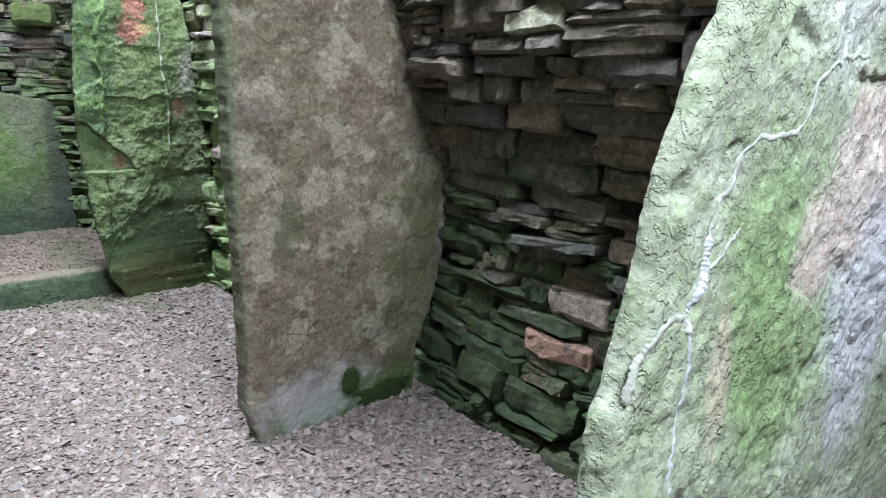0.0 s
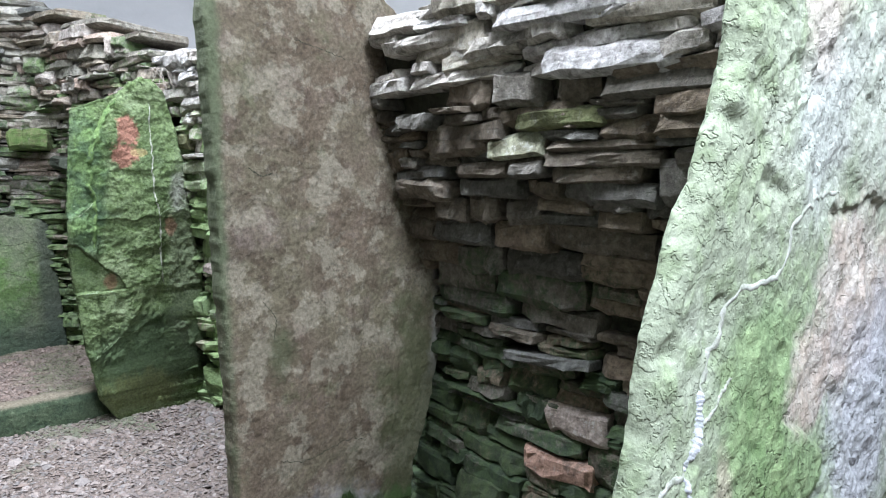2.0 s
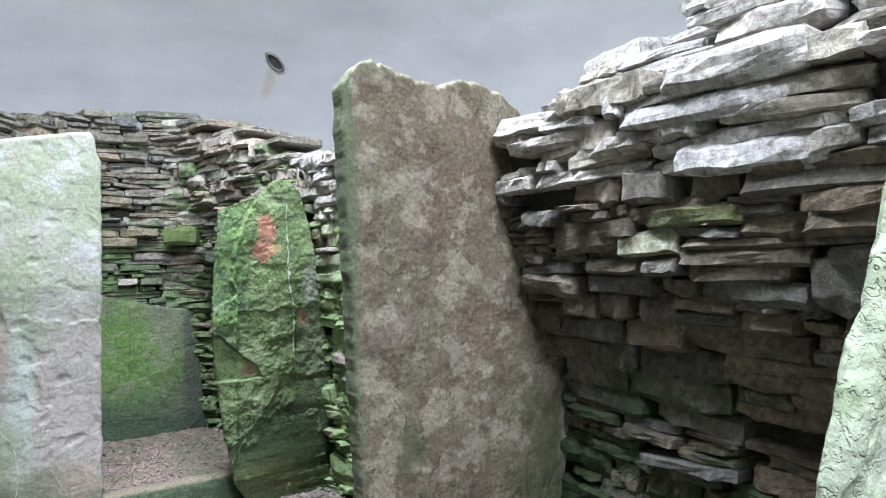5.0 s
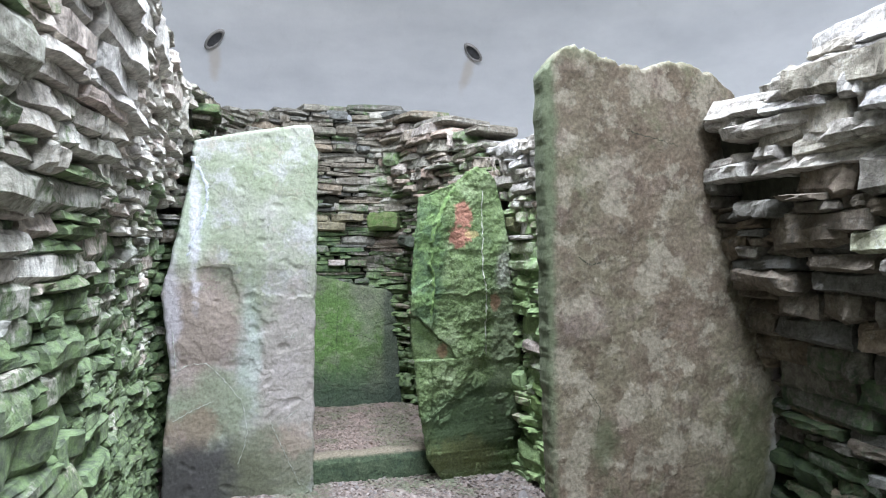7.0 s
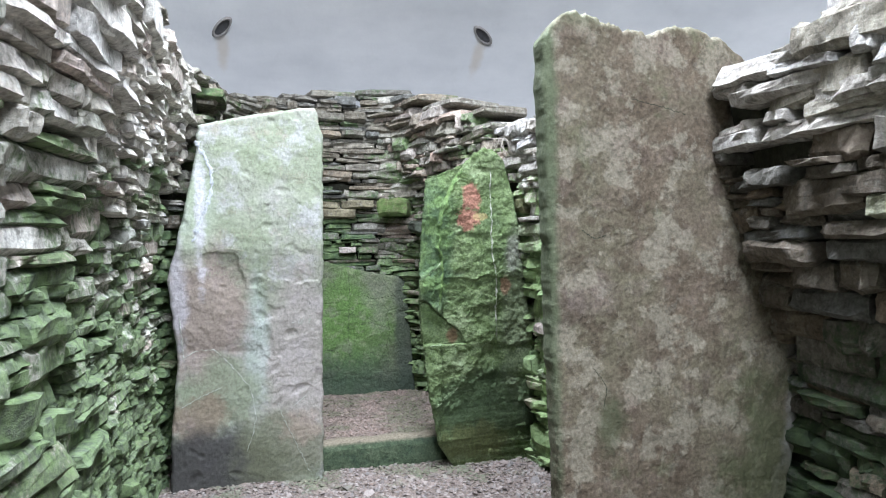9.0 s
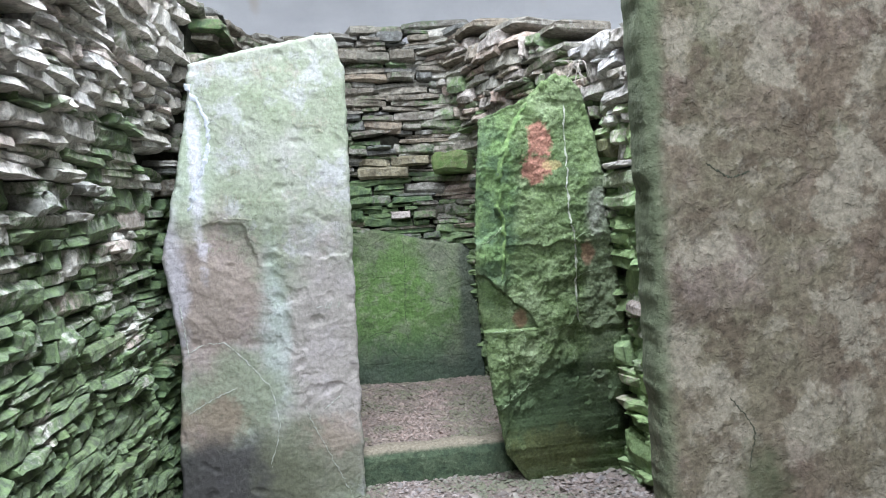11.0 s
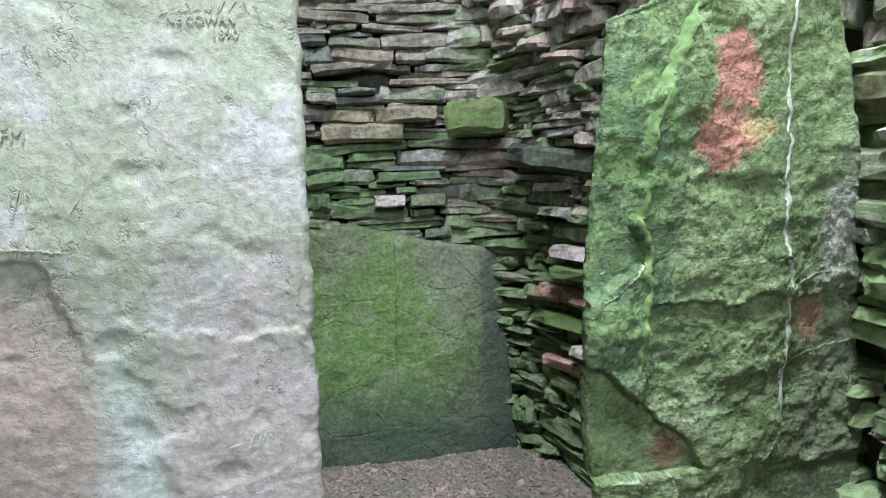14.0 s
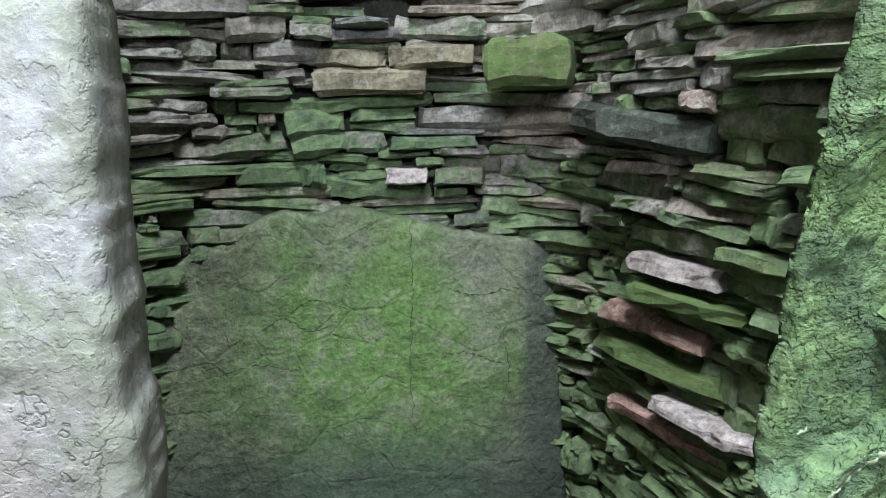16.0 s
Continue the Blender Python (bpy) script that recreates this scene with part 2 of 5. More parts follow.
def middle_slab_material():
    s = Shade("brown_sandstone", 0.88)
    big, mid, fine = s.noise(2.4, 5, 0.65), s.noise(13, 7, 0.68), s.noise(70, 4, 0.7)
    col = s.ramp(big, (0.3, (0.13, 0.098, 0.07)), (0.45, (0.14, 0.114, 0.083)), (0.58, (0.138, 0.122, 0.083)), (0.72, (0.155, 0.124, 0.104)))
    col = s.mix(s.math("MULTIPLY", s.step(s.noise(6.5, 8, 0.68, shift=(4, 0, 2)), 0.5, 0.59), 0.72), col, (0.082, 0.062, 0.044))
    col = s.mix(s.math("MULTIPLY", s.step(s.noise(6, 8, 0.64, shift=(0, 0, 3)), 0.515, 0.575), 0.8), col, (0.24, 0.217, 0.168))
    col = s.mix(s.math("MULTIPLY", s.step(mid, 0.54, 0.66), 0.35), col, (0.28, 0.26, 0.21))
    col = s.mix(s.math("MULTIPLY", s.step(s.noise(6, 6, 0.7, shift=(9, 0, 5)), 0.52, 0.66), 0.4), col, (0.2, 0.155, 0.13))
    col = s.mix(s.math("MULTIPLY", s.step(s.noise(4.5, 6, 0.7, shift=(2, 0, 8)), 0.58, 0.68), 0.45), col, (0.1, 0.11, 0.06))
    col = s.mix(s.math("MULTIPLY", s.step(s.noise(30, 6, 0.75, shift=(6, 0, 1)), 0.56, 0.66), 0.25), col, (0.3, 0.28, 0.235))
    col = s.mix(1.0, col, s.ramp(fine, (0.32, (0.6, 0.6, 0.6)), (0.68, (1.3, 1.3, 1.3))), "MULTIPLY")
    col = s.mix(s.math("MULTIPLY", s.blob((2.2, 2.1, 0.4), (0.22, 1, 0.5), 0.6), 0.55), col, (0.06, 0.085, 0.035))
    col = s.mix(s.math("MULTIPLY", s.blob((1.9, 2.1, 0.02), (0.5, 1, 0.11), 0.4), 0.85), col, (0.05, 0.1, 0.03))
    col = s.mix(s.math("MULTIPLY", s.blob((1.6, 2.1, 0.1), (0.22, 1, 0.1), 1.0, 11, 0.6), 0.6), col, (0.36, 0.36, 0.38))
    col = s.mix(s.math("MULTIPLY", s.blob((1.78, 2.1, 0.13), (0.055, 1, 0.075), 0.5, 14), 0.95), col, (0.025, 0.06, 0.015))
    col = s.mix(s.math("MULTIPLY", s.blob((1.52, 2.1, 0.8), (0.05, 1, 0.09), 0.7, 14, 0.6), 0.6), col, (0.06, 0.08, 0.04))
    # Pale streak down the right edge; its lit look is painted in.
    edge = s.math("SUBTRACT", s.profile(s.split(2), 2.4, MID_RIGHT), s.math("ADD", s.split(0), s.math("MULTIPLY", s.math("SUBTRACT", mid, 0.5), 0.12)))
    lit_edge = s.math("MULTIPLY", s.math("SUBTRACT", 1.0, s.step(edge, 0.015, 0.075)), s.step(s.split(2), 0.5, 0.75))
    lit_edge = s.math("MULTIPLY", lit_edge, s.math("SUBTRACT", 1.0, s.step(s.split(2), 1.85, 2.0)))
    col = s.mix(s.math("MULTIPLY", lit_edge, 0.6), col, (0.37, 0.36, 0.36))
    col = s.mix(s.math("MULTIPLY", s.step(s.math("ADD", s.split(2), s.math("MULTIPLY", mid, 0.12)), 2.2, 2.28), 0.4), col, (0.22, 0.25, 0.16))
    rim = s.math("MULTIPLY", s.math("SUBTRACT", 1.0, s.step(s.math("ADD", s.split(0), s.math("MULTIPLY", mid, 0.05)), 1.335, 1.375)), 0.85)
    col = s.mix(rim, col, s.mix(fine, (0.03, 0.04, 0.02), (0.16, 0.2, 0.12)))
    return s.done(col, ((s.plates(6), 0.5, 0.005), (mid, 0.35, 0.02), (s.noise(34, 6, 0.7), 0.5, 0.012), (fine, 0.5, 0.01), (s.noise(190, 3, 0.7), 0.4, 0.003)))


def left_slab_material():
    s = Shade("pale_lichen_slab", 0.85)
    big, mid, fine = s.noise(3, 4, 0.6), s.noise(14, 5, 0.65), s.noise(60, 4, 0.7)
    col = s.ramp(big, (0.3, (0.215, 0.245, 0.175)), (0.5, (0.25, 0.275, 0.21)), (0.7, (0.285, 0.29, 0.26)))
    col = s.mix(s.math("MULTIPLY", s.step(mid, 0.46, 0.64), 0.4), col, (0.19, 0.23, 0.145))
    col = s.mix(s.math("MULTIPLY", s.step(s.noise(6, 7, 0.72, shift=(2, 2, 9)), 0.5, 0.62), 0.55), col, (0.37, 0.37, 0.39))
    col = s.mix(s.math("MULTIPLY", s.step(s.noise(9, 7, 0.72, shift=(7, 1, 3)), 0.56, 0.66), 0.35), col, (0.33, 0.27, 0.24))
    col = s.mix(s.math("MULTIPLY", s.step(s.noise(33, 6, 0.72, shift=(1, 5, 2)), 0.58, 0.68), 0.45), col, (0.15, 0.17, 0.11))
    col = s.mix(s.math("MULTIPLY", s.blob((0.6, 4.1, 0.72), (0.2, 1, 0.6), 0.5, 5), 0.75), col, (0.33, 0.295, 0.285))
    col = s.mix(s.math("MULTIPLY", s.blob((0.36, 4.1, 0.85), (0.07, 1, 0.4), 0.5, 7), 0.5), col, (0.38, 0.44, 0.42))
    col = s.mix(s.math("MULTIPLY", s.blob((0.08, 4.1, 1.05), (0.24, 1, 0.4), 0.45, 7), 0.85), col, (0.265, 0.21, 0.185))
    col = s.mix(s.math("MULTIPLY", s.blob((0.17, 4.1, 0.55), (0.2, 1, 0.22), 0.5, 6), 0.8), col, (0.2, 0.23, 0.16))
    col = s.mix(s.math("MULTIPLY", s.blob((0.02, 4.1, 0.42), (0.2, 1, 0.13), 0.7, 8), 0.7), col, (0.21, 0.15, 0.115))
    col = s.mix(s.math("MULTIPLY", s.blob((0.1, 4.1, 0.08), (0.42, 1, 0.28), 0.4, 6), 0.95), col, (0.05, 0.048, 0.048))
    col = s.mix(s.math("MULTIPLY", s.blob((0.5, 4.1, 0.2), (0.24, 1, 0.24), 0.5, 7), 0.75), col, (0.13, 0.14, 0.09))
    col = s.mix(s.math("MULTIPLY", s.blob((0.62, 4.1, 0.33), (0.12, 1, 0.1), 0.9, 9), 0.45), col, (0.33, 0.25, 0.21))
    col = s.mix(s.math("MULTIPLY", s.blob((0.02, 4.1, 1.62), (0.12, 1, 0.3), 0.4, 7), 0.6), col, (0.3, 0.36, 0.27))
    col = s.mix(s.math("MULTIPLY", s.blob((0.06, 4.1, 1.58), (0.03, 1, 0.32), 1.1, 9, 0.5), 0.7), col, (0.5, 0.49, 0.54))
    col = s.mix(s.math("MULTIPLY", s.blob((-0.07, 4.1, 1.12), (0.05, 1, 0.32), 0.7, 8, 0.5), 0.7), col, (0.42, 0.41, 0.45))
    col = s.mix(1.0, col, s.ramp(fine, (0.32, (0.74, 0.74, 0.74)), (0.68, (1.17, 1.17, 1.17))), "MULTIPLY")
    chips = s.math("MAXIMUM", s.marks(9, 0.58, 0.012), s.marks(21, 0.63, 0.02))
    col = s.mix(s.math("MULTIPLY", chips, 0.5), col, (0.1, 0.11, 0.085))
    return s.done(col, ((s.math("SUBTRACT", 1.0, chips), 0.4, 0.006), (s.plates(7), 0.35, 0.002), (mid, 0.12, 0.01), (s.noise(30, 6, 0.7, shift=(0, 3, 0)), 0.2, 0.006), (fine, 0.4, 0.005)))


def green_slab_material():
    s = Shade("mossy_slab", 0.95)
    big, mid, fine = s.noise(3.5, 4, 0.6), s.noise(16, 5, 0.7, (1, 1, 1.8)), s.noise(75, 4, 0.7)
    col = s.ramp(big, (0.3, (0.1, 0.145, 0.068)), (0.5, (0.165, 0.23, 0.105)), (0.72, (0.25, 0.31, 0.18)))
    col = s.mix(s.math("MULTIPLY", s.step(mid, 0.48, 0.6), 0.7), col, (0.07, 0.11, 0.035))
    col = s.mix(s.math("MULTIPLY", s.step(s.noise(26, 5, 0.75, shift=(5, 0, 3)), 0.54, 0.66), 0.5), col, (0.27, 0.36, 0.2))
    col = s.mix(s.math("MULTIPLY", s.blob((1.42, 4.1, 1.23), (0.14, 1, 0.035), 0.7, 8), 0.5), col, (0.2, 0.28, 0.2))
    col = s.mix(s.math("MULTIPLY", s.blob((1.42, 4.1, 1.4), (0.11, 1, 0.45), 0.4, 6), 0.75), col, s.mix(s.step(s.noise(9, 4, 0.6, shift=(1, 1, 6)), 0.42, 0.6), (0.06, 0.11, 0.06), (0.13, 0.22, 0.08)))
    col = s.mix(s.math("MULTIPLY", s.blob((1.8, 4.1, 0.4), (0.4, 1, 0.22), 0.6, 6), 0.65), col, (0.06, 0.095, 0.052))
    col = s.mix(s.math("MULTIPLY", s.blob((1.68, 4.1, 0.14), (0.25, 1, 0.13), 0.7, 9), 0.6), col, (0.16, 0.17, 0.07))
    col = s.mix(s.math("MULTIPLY", s.blob((1.98, 4.1, 1.0), (0.11, 1, 0.5), 0.5, 6), 0.6), col, (0.18, 0.21, 0.14))
    col = s.mix(s.math("MULTIPLY", s.blob((1.93, 4.1, 1.36), (0.045, 1, 0.1), 0.8, 14, 0.6), 0.5), col, (0.36, 0.35, 0.33))
    col = s.mix(s.math("MULTIPLY", s.blob((1.89, 4.1, 1.15), (0.03, 1, 0.06), 0.7, 14), 0.7), col, (0.36, 0.2, 0.14))
    col = s.mix(s.math("MULTIPLY", s.blob((1.645, 4.1, 1.7), (0.062, 1, 0.078), 0.6, 22, 0.2), 0.9), col, (0.4, 0.19, 0.145))
    col = s.mix(s.math("MULTIPLY", s.blob((1.625, 4.1, 1.57), (0.072, 1, 0.066), 0.6, 22, 0.2), 0.9), col, (0.4, 0.19, 0.145))
    col = s.mix(s.math("MULTIPLY", s.blob((1.71, 4.1, 1.585), (0.045, 1, 0.025), 0.6, 17, 0.2), 0.6), col, (0.42, 0.33, 0.16))
    col = s.mix(s.math("MULTIPLY", s.blob((1.545, 4.1, 0.835), (0.035, 1, 0.045), 0.6, 16, 0.3), 0.75), col, (0.25, 0.14, 0.09))
    col = s.mix(1.0, col, s.ramp(fine, (0.32, (0.62, 0.62, 0.62)), (0.68, (1.28, 1.28, 1.28))), "MULTIPLY")
    return s.done(col, ((s.math("SUBTRACT", 1.0, s.marks(14, 0.46, 0.02)), 0.6, 0.012), (s.plates(8), 0.8, 0.007), (s.noise(34, 5, 0.7, (1, 1, 1.7)), 0.6, 0.016), (mid, 0.22, 0.018), (fine, 0.6, 0.01), (s.noise(180, 3, 0.7), 0.5, 0.004)))


def near_slab_material():
    s = Shade("algae_slab", 0.88)
    big, mid, fine = s.noise(4, 4, 0.6), s.noise(17, 4, 0.6), s.noise(75, 3, 0.6)
    col = s.ramp(big, (0.3, (0.215, 0.255, 0.175)), (0.5, (0.275, 0.315, 0.235)), (0.72, (0.325, 0.355, 0.295)))
    col = s.mix(s.math("MULTIPLY", s.step(mid, 0.44, 0.66), 0.4), col, (0.18, 0.26, 0.12))
    col = s.mix(s.math("MULTIPLY", s.blob((1.66, 0.4, 1.54), (0.16, 1, 0.16), 0.6, 6, 0.6), 0.6), col, (0.42, 0.44, 0.45))
    col = s.mix(s.math("MULTIPLY", s.blob((1.62, 0.4, 1.74), (0.09, 1, 0.12), 0.7, 7, 0.6), 0.6), col, (0.43, 0.36, 0.33))
    col = s.mix(s.math("MULTIPLY", s.blob((1.95, 0.4, 1.62), (0.22, 1, 0.24), 0.6, 6, 0.6), 0.6), col, (0.41, 0.43, 0.4))
    for x, z, rx, rz in ((1.48, 1.1, 0.2, 0.15), (1.58, 0.82, 0.26, 0.17), (1.42, 0.92, 0.14, 0.16)):
        col = s.mix(s.math("MULTIPLY", s.blob((x, 0.4, z), (rx, 1, rz), 0.4, 9, 0.4), 0.75), col, s.mix(s.step(mid, 0.4, 0.62), (0.12, 0.2, 0.08), (0.21, 0.3, 0.145)))
    col = s.mix(s.math("MULTIPLY", s.blob((1.305, 0.4, 0.88), (0.035, 1, 0.11), 0.6, 11, 0.4), 0.7), col, (0.38, 0.34, 0.27))
    pink = s.mix(s.step(s.noise(11, 5, 0.7, shift=(4, 4, 0)), 0.4, 0.6), (0.37, 0.31, 0.27), (0.42, 0.385, 0.35))
    col = s.mix(s.math("MULTIPLY", s.blob((1.94, 0.4, 1.17), (0.23, 1, 0.21), 0.45, 10, 0.3), 0.9), col, pink)
    col = s.mix(s.math("MULTIPLY", s.blob((1.7, 0.4, 1.05), (0.17, 1, 0.1), 0.45, 10, 0.3), 0.9), col, pink)
    col = s.mix(s.math("MULTIPLY", s.blob((2.08, 0.4, 0.84), (0.24, 1, 0.32), 0.5, 8, 0.5), 0.8), col, (0.41, 0.42, 0.47))
    col = s.mix(1.0, col, s.ramp(fine, (0.32, (0.72, 0.72, 0.72)), (0.68, (1.18, 1.18, 1.18))), "MULTIPLY")
    chips = s.marks(7, 0.56, 0.014)
    col = s.mix(s.math("MULTIPLY", chips, 0.35), col, (0.1, 0.12, 0.07))
    return s.done(col, ((s.math("SUBTRACT", 1.0, chips), 0.6, 0.01), (s.plates(7), 0.55, 0.005), (mid, 0.28, 0.016), (s.noise(34, 6, 0.7), 0.4, 0.01), (fine, 0.4, 0.005)))


def back_slab_material():
    s = Shade("cell_slab", 0.88)
    big, mid, fine = s.noise(3.3, 4, 0.6), s.noise(13, 5, 0.65), s.noise(60, 4, 0.7)
    col = s.ramp(big, (0.3, (0.085, 0.1, 0.065)), (0.55, (0.125, 0.14, 0.09)), (0.75, (0.15, 0.155, 0.12)))
    col = s.mix(s.math("MULTIPLY", s.blob((1.02, 5.7, 0.72), (0.5, 1, 0.5), 0.6, 4, 0.6), 0.85), col, (0.1, 0.19, 0.05))
    col = s.mix(s.math("MULTIPLY", s.step(mid, 0.5, 0.64), 0.55), col, (0.22, 0.26, 0.15))
    col = s.mix(s.math("MULTIPLY", s.step(s.noise(9, 5, 0.7, shift=(3, 3, 3)), 0.53, 0.66), 0.55), col, (0.06, 0.085, 0.04))
    col = s.mix(s.math("MULTIPLY", s.blob((1.42, 5.7, 0.95), (0.12, 1, 0.24), 1.3, 7, 0.6), 0.35), col, (0.22, 0.23, 0.18))
    col = s.mix(s.math("MULTIPLY", s.step(s.noise(5, 5, 0.7, shift=(8, 1, 2)), 0.52, 0.66), 0.5), col, (0.16, 0.165, 0.125))
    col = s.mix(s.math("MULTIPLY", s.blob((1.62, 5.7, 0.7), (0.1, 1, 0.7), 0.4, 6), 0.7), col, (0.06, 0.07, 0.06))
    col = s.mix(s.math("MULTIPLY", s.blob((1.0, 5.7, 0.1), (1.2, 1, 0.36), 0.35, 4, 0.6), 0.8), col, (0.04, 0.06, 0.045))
    col = s.mix(1.0, col, s.ramp(fine, (0.32, (0.62, 0.62, 0.62)), (0.68, (1.28, 1.28, 1.28))), "MULTIPLY")
    return s.done(col, ((s.plates(5), 0.5, 0.005), (s.cracks(4, 0.03), 0.3, 0.01), (s.noise(30, 6, 0.7), 0.4, 0.012), (mid, 0.3, 0.025), (fine, 0.5, 0.012), (s.noise(150, 3, 0.7), 0.4, 0.003)))


def plain(name, colour, dark, scale=30, rough=0.85):
    s = Shade(name, rough)
    n = s.noise(scale, 5, 0.7)
    return s.done(s.ramp(n, (0.3, dark), (0.7, colour)), ((n, 0.5, 0.01),))


MAT_CORE, MAT_BED, MAT_DOME = core_material(), sand_material(), plaster_material()
MAT_GRAVEL = gravel_material("gravel", ((0.18, 0.145, 0.13), (0.26, 0.22, 0.205), (0.135, 0.12, 0.115), (0.22, 0.175, 0.155), (0.31, 0.275, 0.26), (0.17, 0.158, 0.155)))
MAT_FINE = gravel_material("fine_gravel", ((0.24, 0.18, 0.15), (0.33, 0.26, 0.23), (0.17, 0.14, 0.12), (0.28, 0.21, 0.18)))
MAT_KERB = stone_material("kerb_stone", ((0.07, 0.085, 0.065), (0.085, 0.095, 0.075)), 0.34, 1.0, ((0.022, 0.04, 0.025), (0.06, 0.09, 0.05)), 0.12)
MAT_BRIGHT = stone_material("bright_algae_stone", ((0.33, 0.38, 0.27), (0.38, 0.4, 0.3)), 0.25, 1.6, ((0.13, 0.24, 0.08), (0.28, 0.4, 0.19)), 0.5)
MAT_LUSH = stone_material("lush_stone", ((0.14, 0.16, 0.08), (0.18, 0.19, 0.1)), 0.3, 1.5, ((0.07, 0.13, 0.035), (0.14, 0.21, 0.07)), 0.15)
MAT_WHITE = stone_material("white_stone", ((0.46, 0.4, 0.37), (0.52, 0.49, 0.47)), 0.02, 0.8, pale=0.6)
MAT_PINK = stone_material("pink_stone", ((0.4, 0.25, 0.19), (0.45, 0.31, 0.26)), 0.0, 0.7, pale=0.3)
MAT_FLAG = stone_material("buff_flag", ((0.28, 0.26, 0.18), (0.32, 0.29, 0.21)), 0.1, 1.4, pale=0.25)
MAT_VEIN = plain("calcite_vein", (0.45, 0.46, 0.44), (0.22, 0.25, 0.19), 38)
MAT_GREEN_VEIN = plain("lichen_vein", (0.33, 0.39, 0.27), (0.12, 0.19, 0.08), 45)
MAT_STREAK = plain("white_streak", (0.5, 0.49, 0.46), (0.14, 0.19, 0.1), 40)
MAT_RIDGE = plain("algae_ridge", (0.18, 0.27, 0.1), (0.05, 0.1, 0.035), 40)
MAT_BLUE_VEIN = plain("grey_vein", (0.5, 0.52, 0.58), (0.25, 0.28, 0.28), 40)
MAT_CARVED = plain("carved_line", (0.3, 0.3, 0.23), (0.2, 0.2, 0.15), 60)
MAT_MOSS = plain("dark_moss", (0.035, 0.06, 0.018), (0.01, 0.022, 0.006), 130, 1.0)
MAT_ROOT = plain("dry_root", (0.42, 0.38, 0.34), (0.22, 0.19, 0.16), 80)
MAT_CRACK = plain("crack_line", (0.06, 0.065, 0.045), (0.025, 0.03, 0.02), 40, 1.0)
MAT_HOLE = plain("hole_dark", (0.09, 0.09, 0.095), (0.04, 0.04, 0.04), 20)
MAT_PIPE = plain("clay_pipe", (0.3, 0.28, 0.27), (0.2, 0.19, 0.18), 20)


# ---- mesh helpers ----
def link(name, mesh, material, parent=None, label=""):
    if not mesh.materials:
        mesh.materials.append(material)
    ob = new(name, mesh)
    if parent is not None:
        ob.parent = parent
    return tagged(ob, label)


def part(name, bm, material, parent=None, label=""):
    mesh = bpy.data.meshes.new(name)
    bm.to_mesh(mesh)
    bm.free()
    return link(name, mesh, material, parent, label)


def curve_through(points, n):
    """n + 1 evenly spaced samples of a smooth line through the points."""
    p = [Vector(q) for q in points]
    p = [p[0] * 2 - p[1]] + p + [p[-1] * 2 - p[-2]]
    fine = []
    for i in range(1, len(p) - 2):
        for k in range(12):
            t = k / 12
            fine.append(0.5 * (2 * p[i] + (p[i + 1] - p[i - 1]) * t + (2 * p[i - 1] - 5 * p[i] + 4 * p[i + 1] - p[i + 2]) * t * t + (3 * p[i] - p[i - 1] - 3 * p[i + 1] + p[i + 2]) * t ** 3))
    fine.append(p[-2])
    run = [0.0]
    for a, b in zip(fine, fine[1:]):
        run.append(run[-1] + (b - a).length)
    out, j = [], 0
    for i in range(n + 1):
        s = run[-1] * i / n
        while j < len(run) - 2 and run[j + 1] < s:
            j += 1
        f = (s - run[j]) / max(1e-9, run[j + 1] - run[j])
        out.append(fine[j].lerp(fine[j + 1], f))
    return out, run[-1]


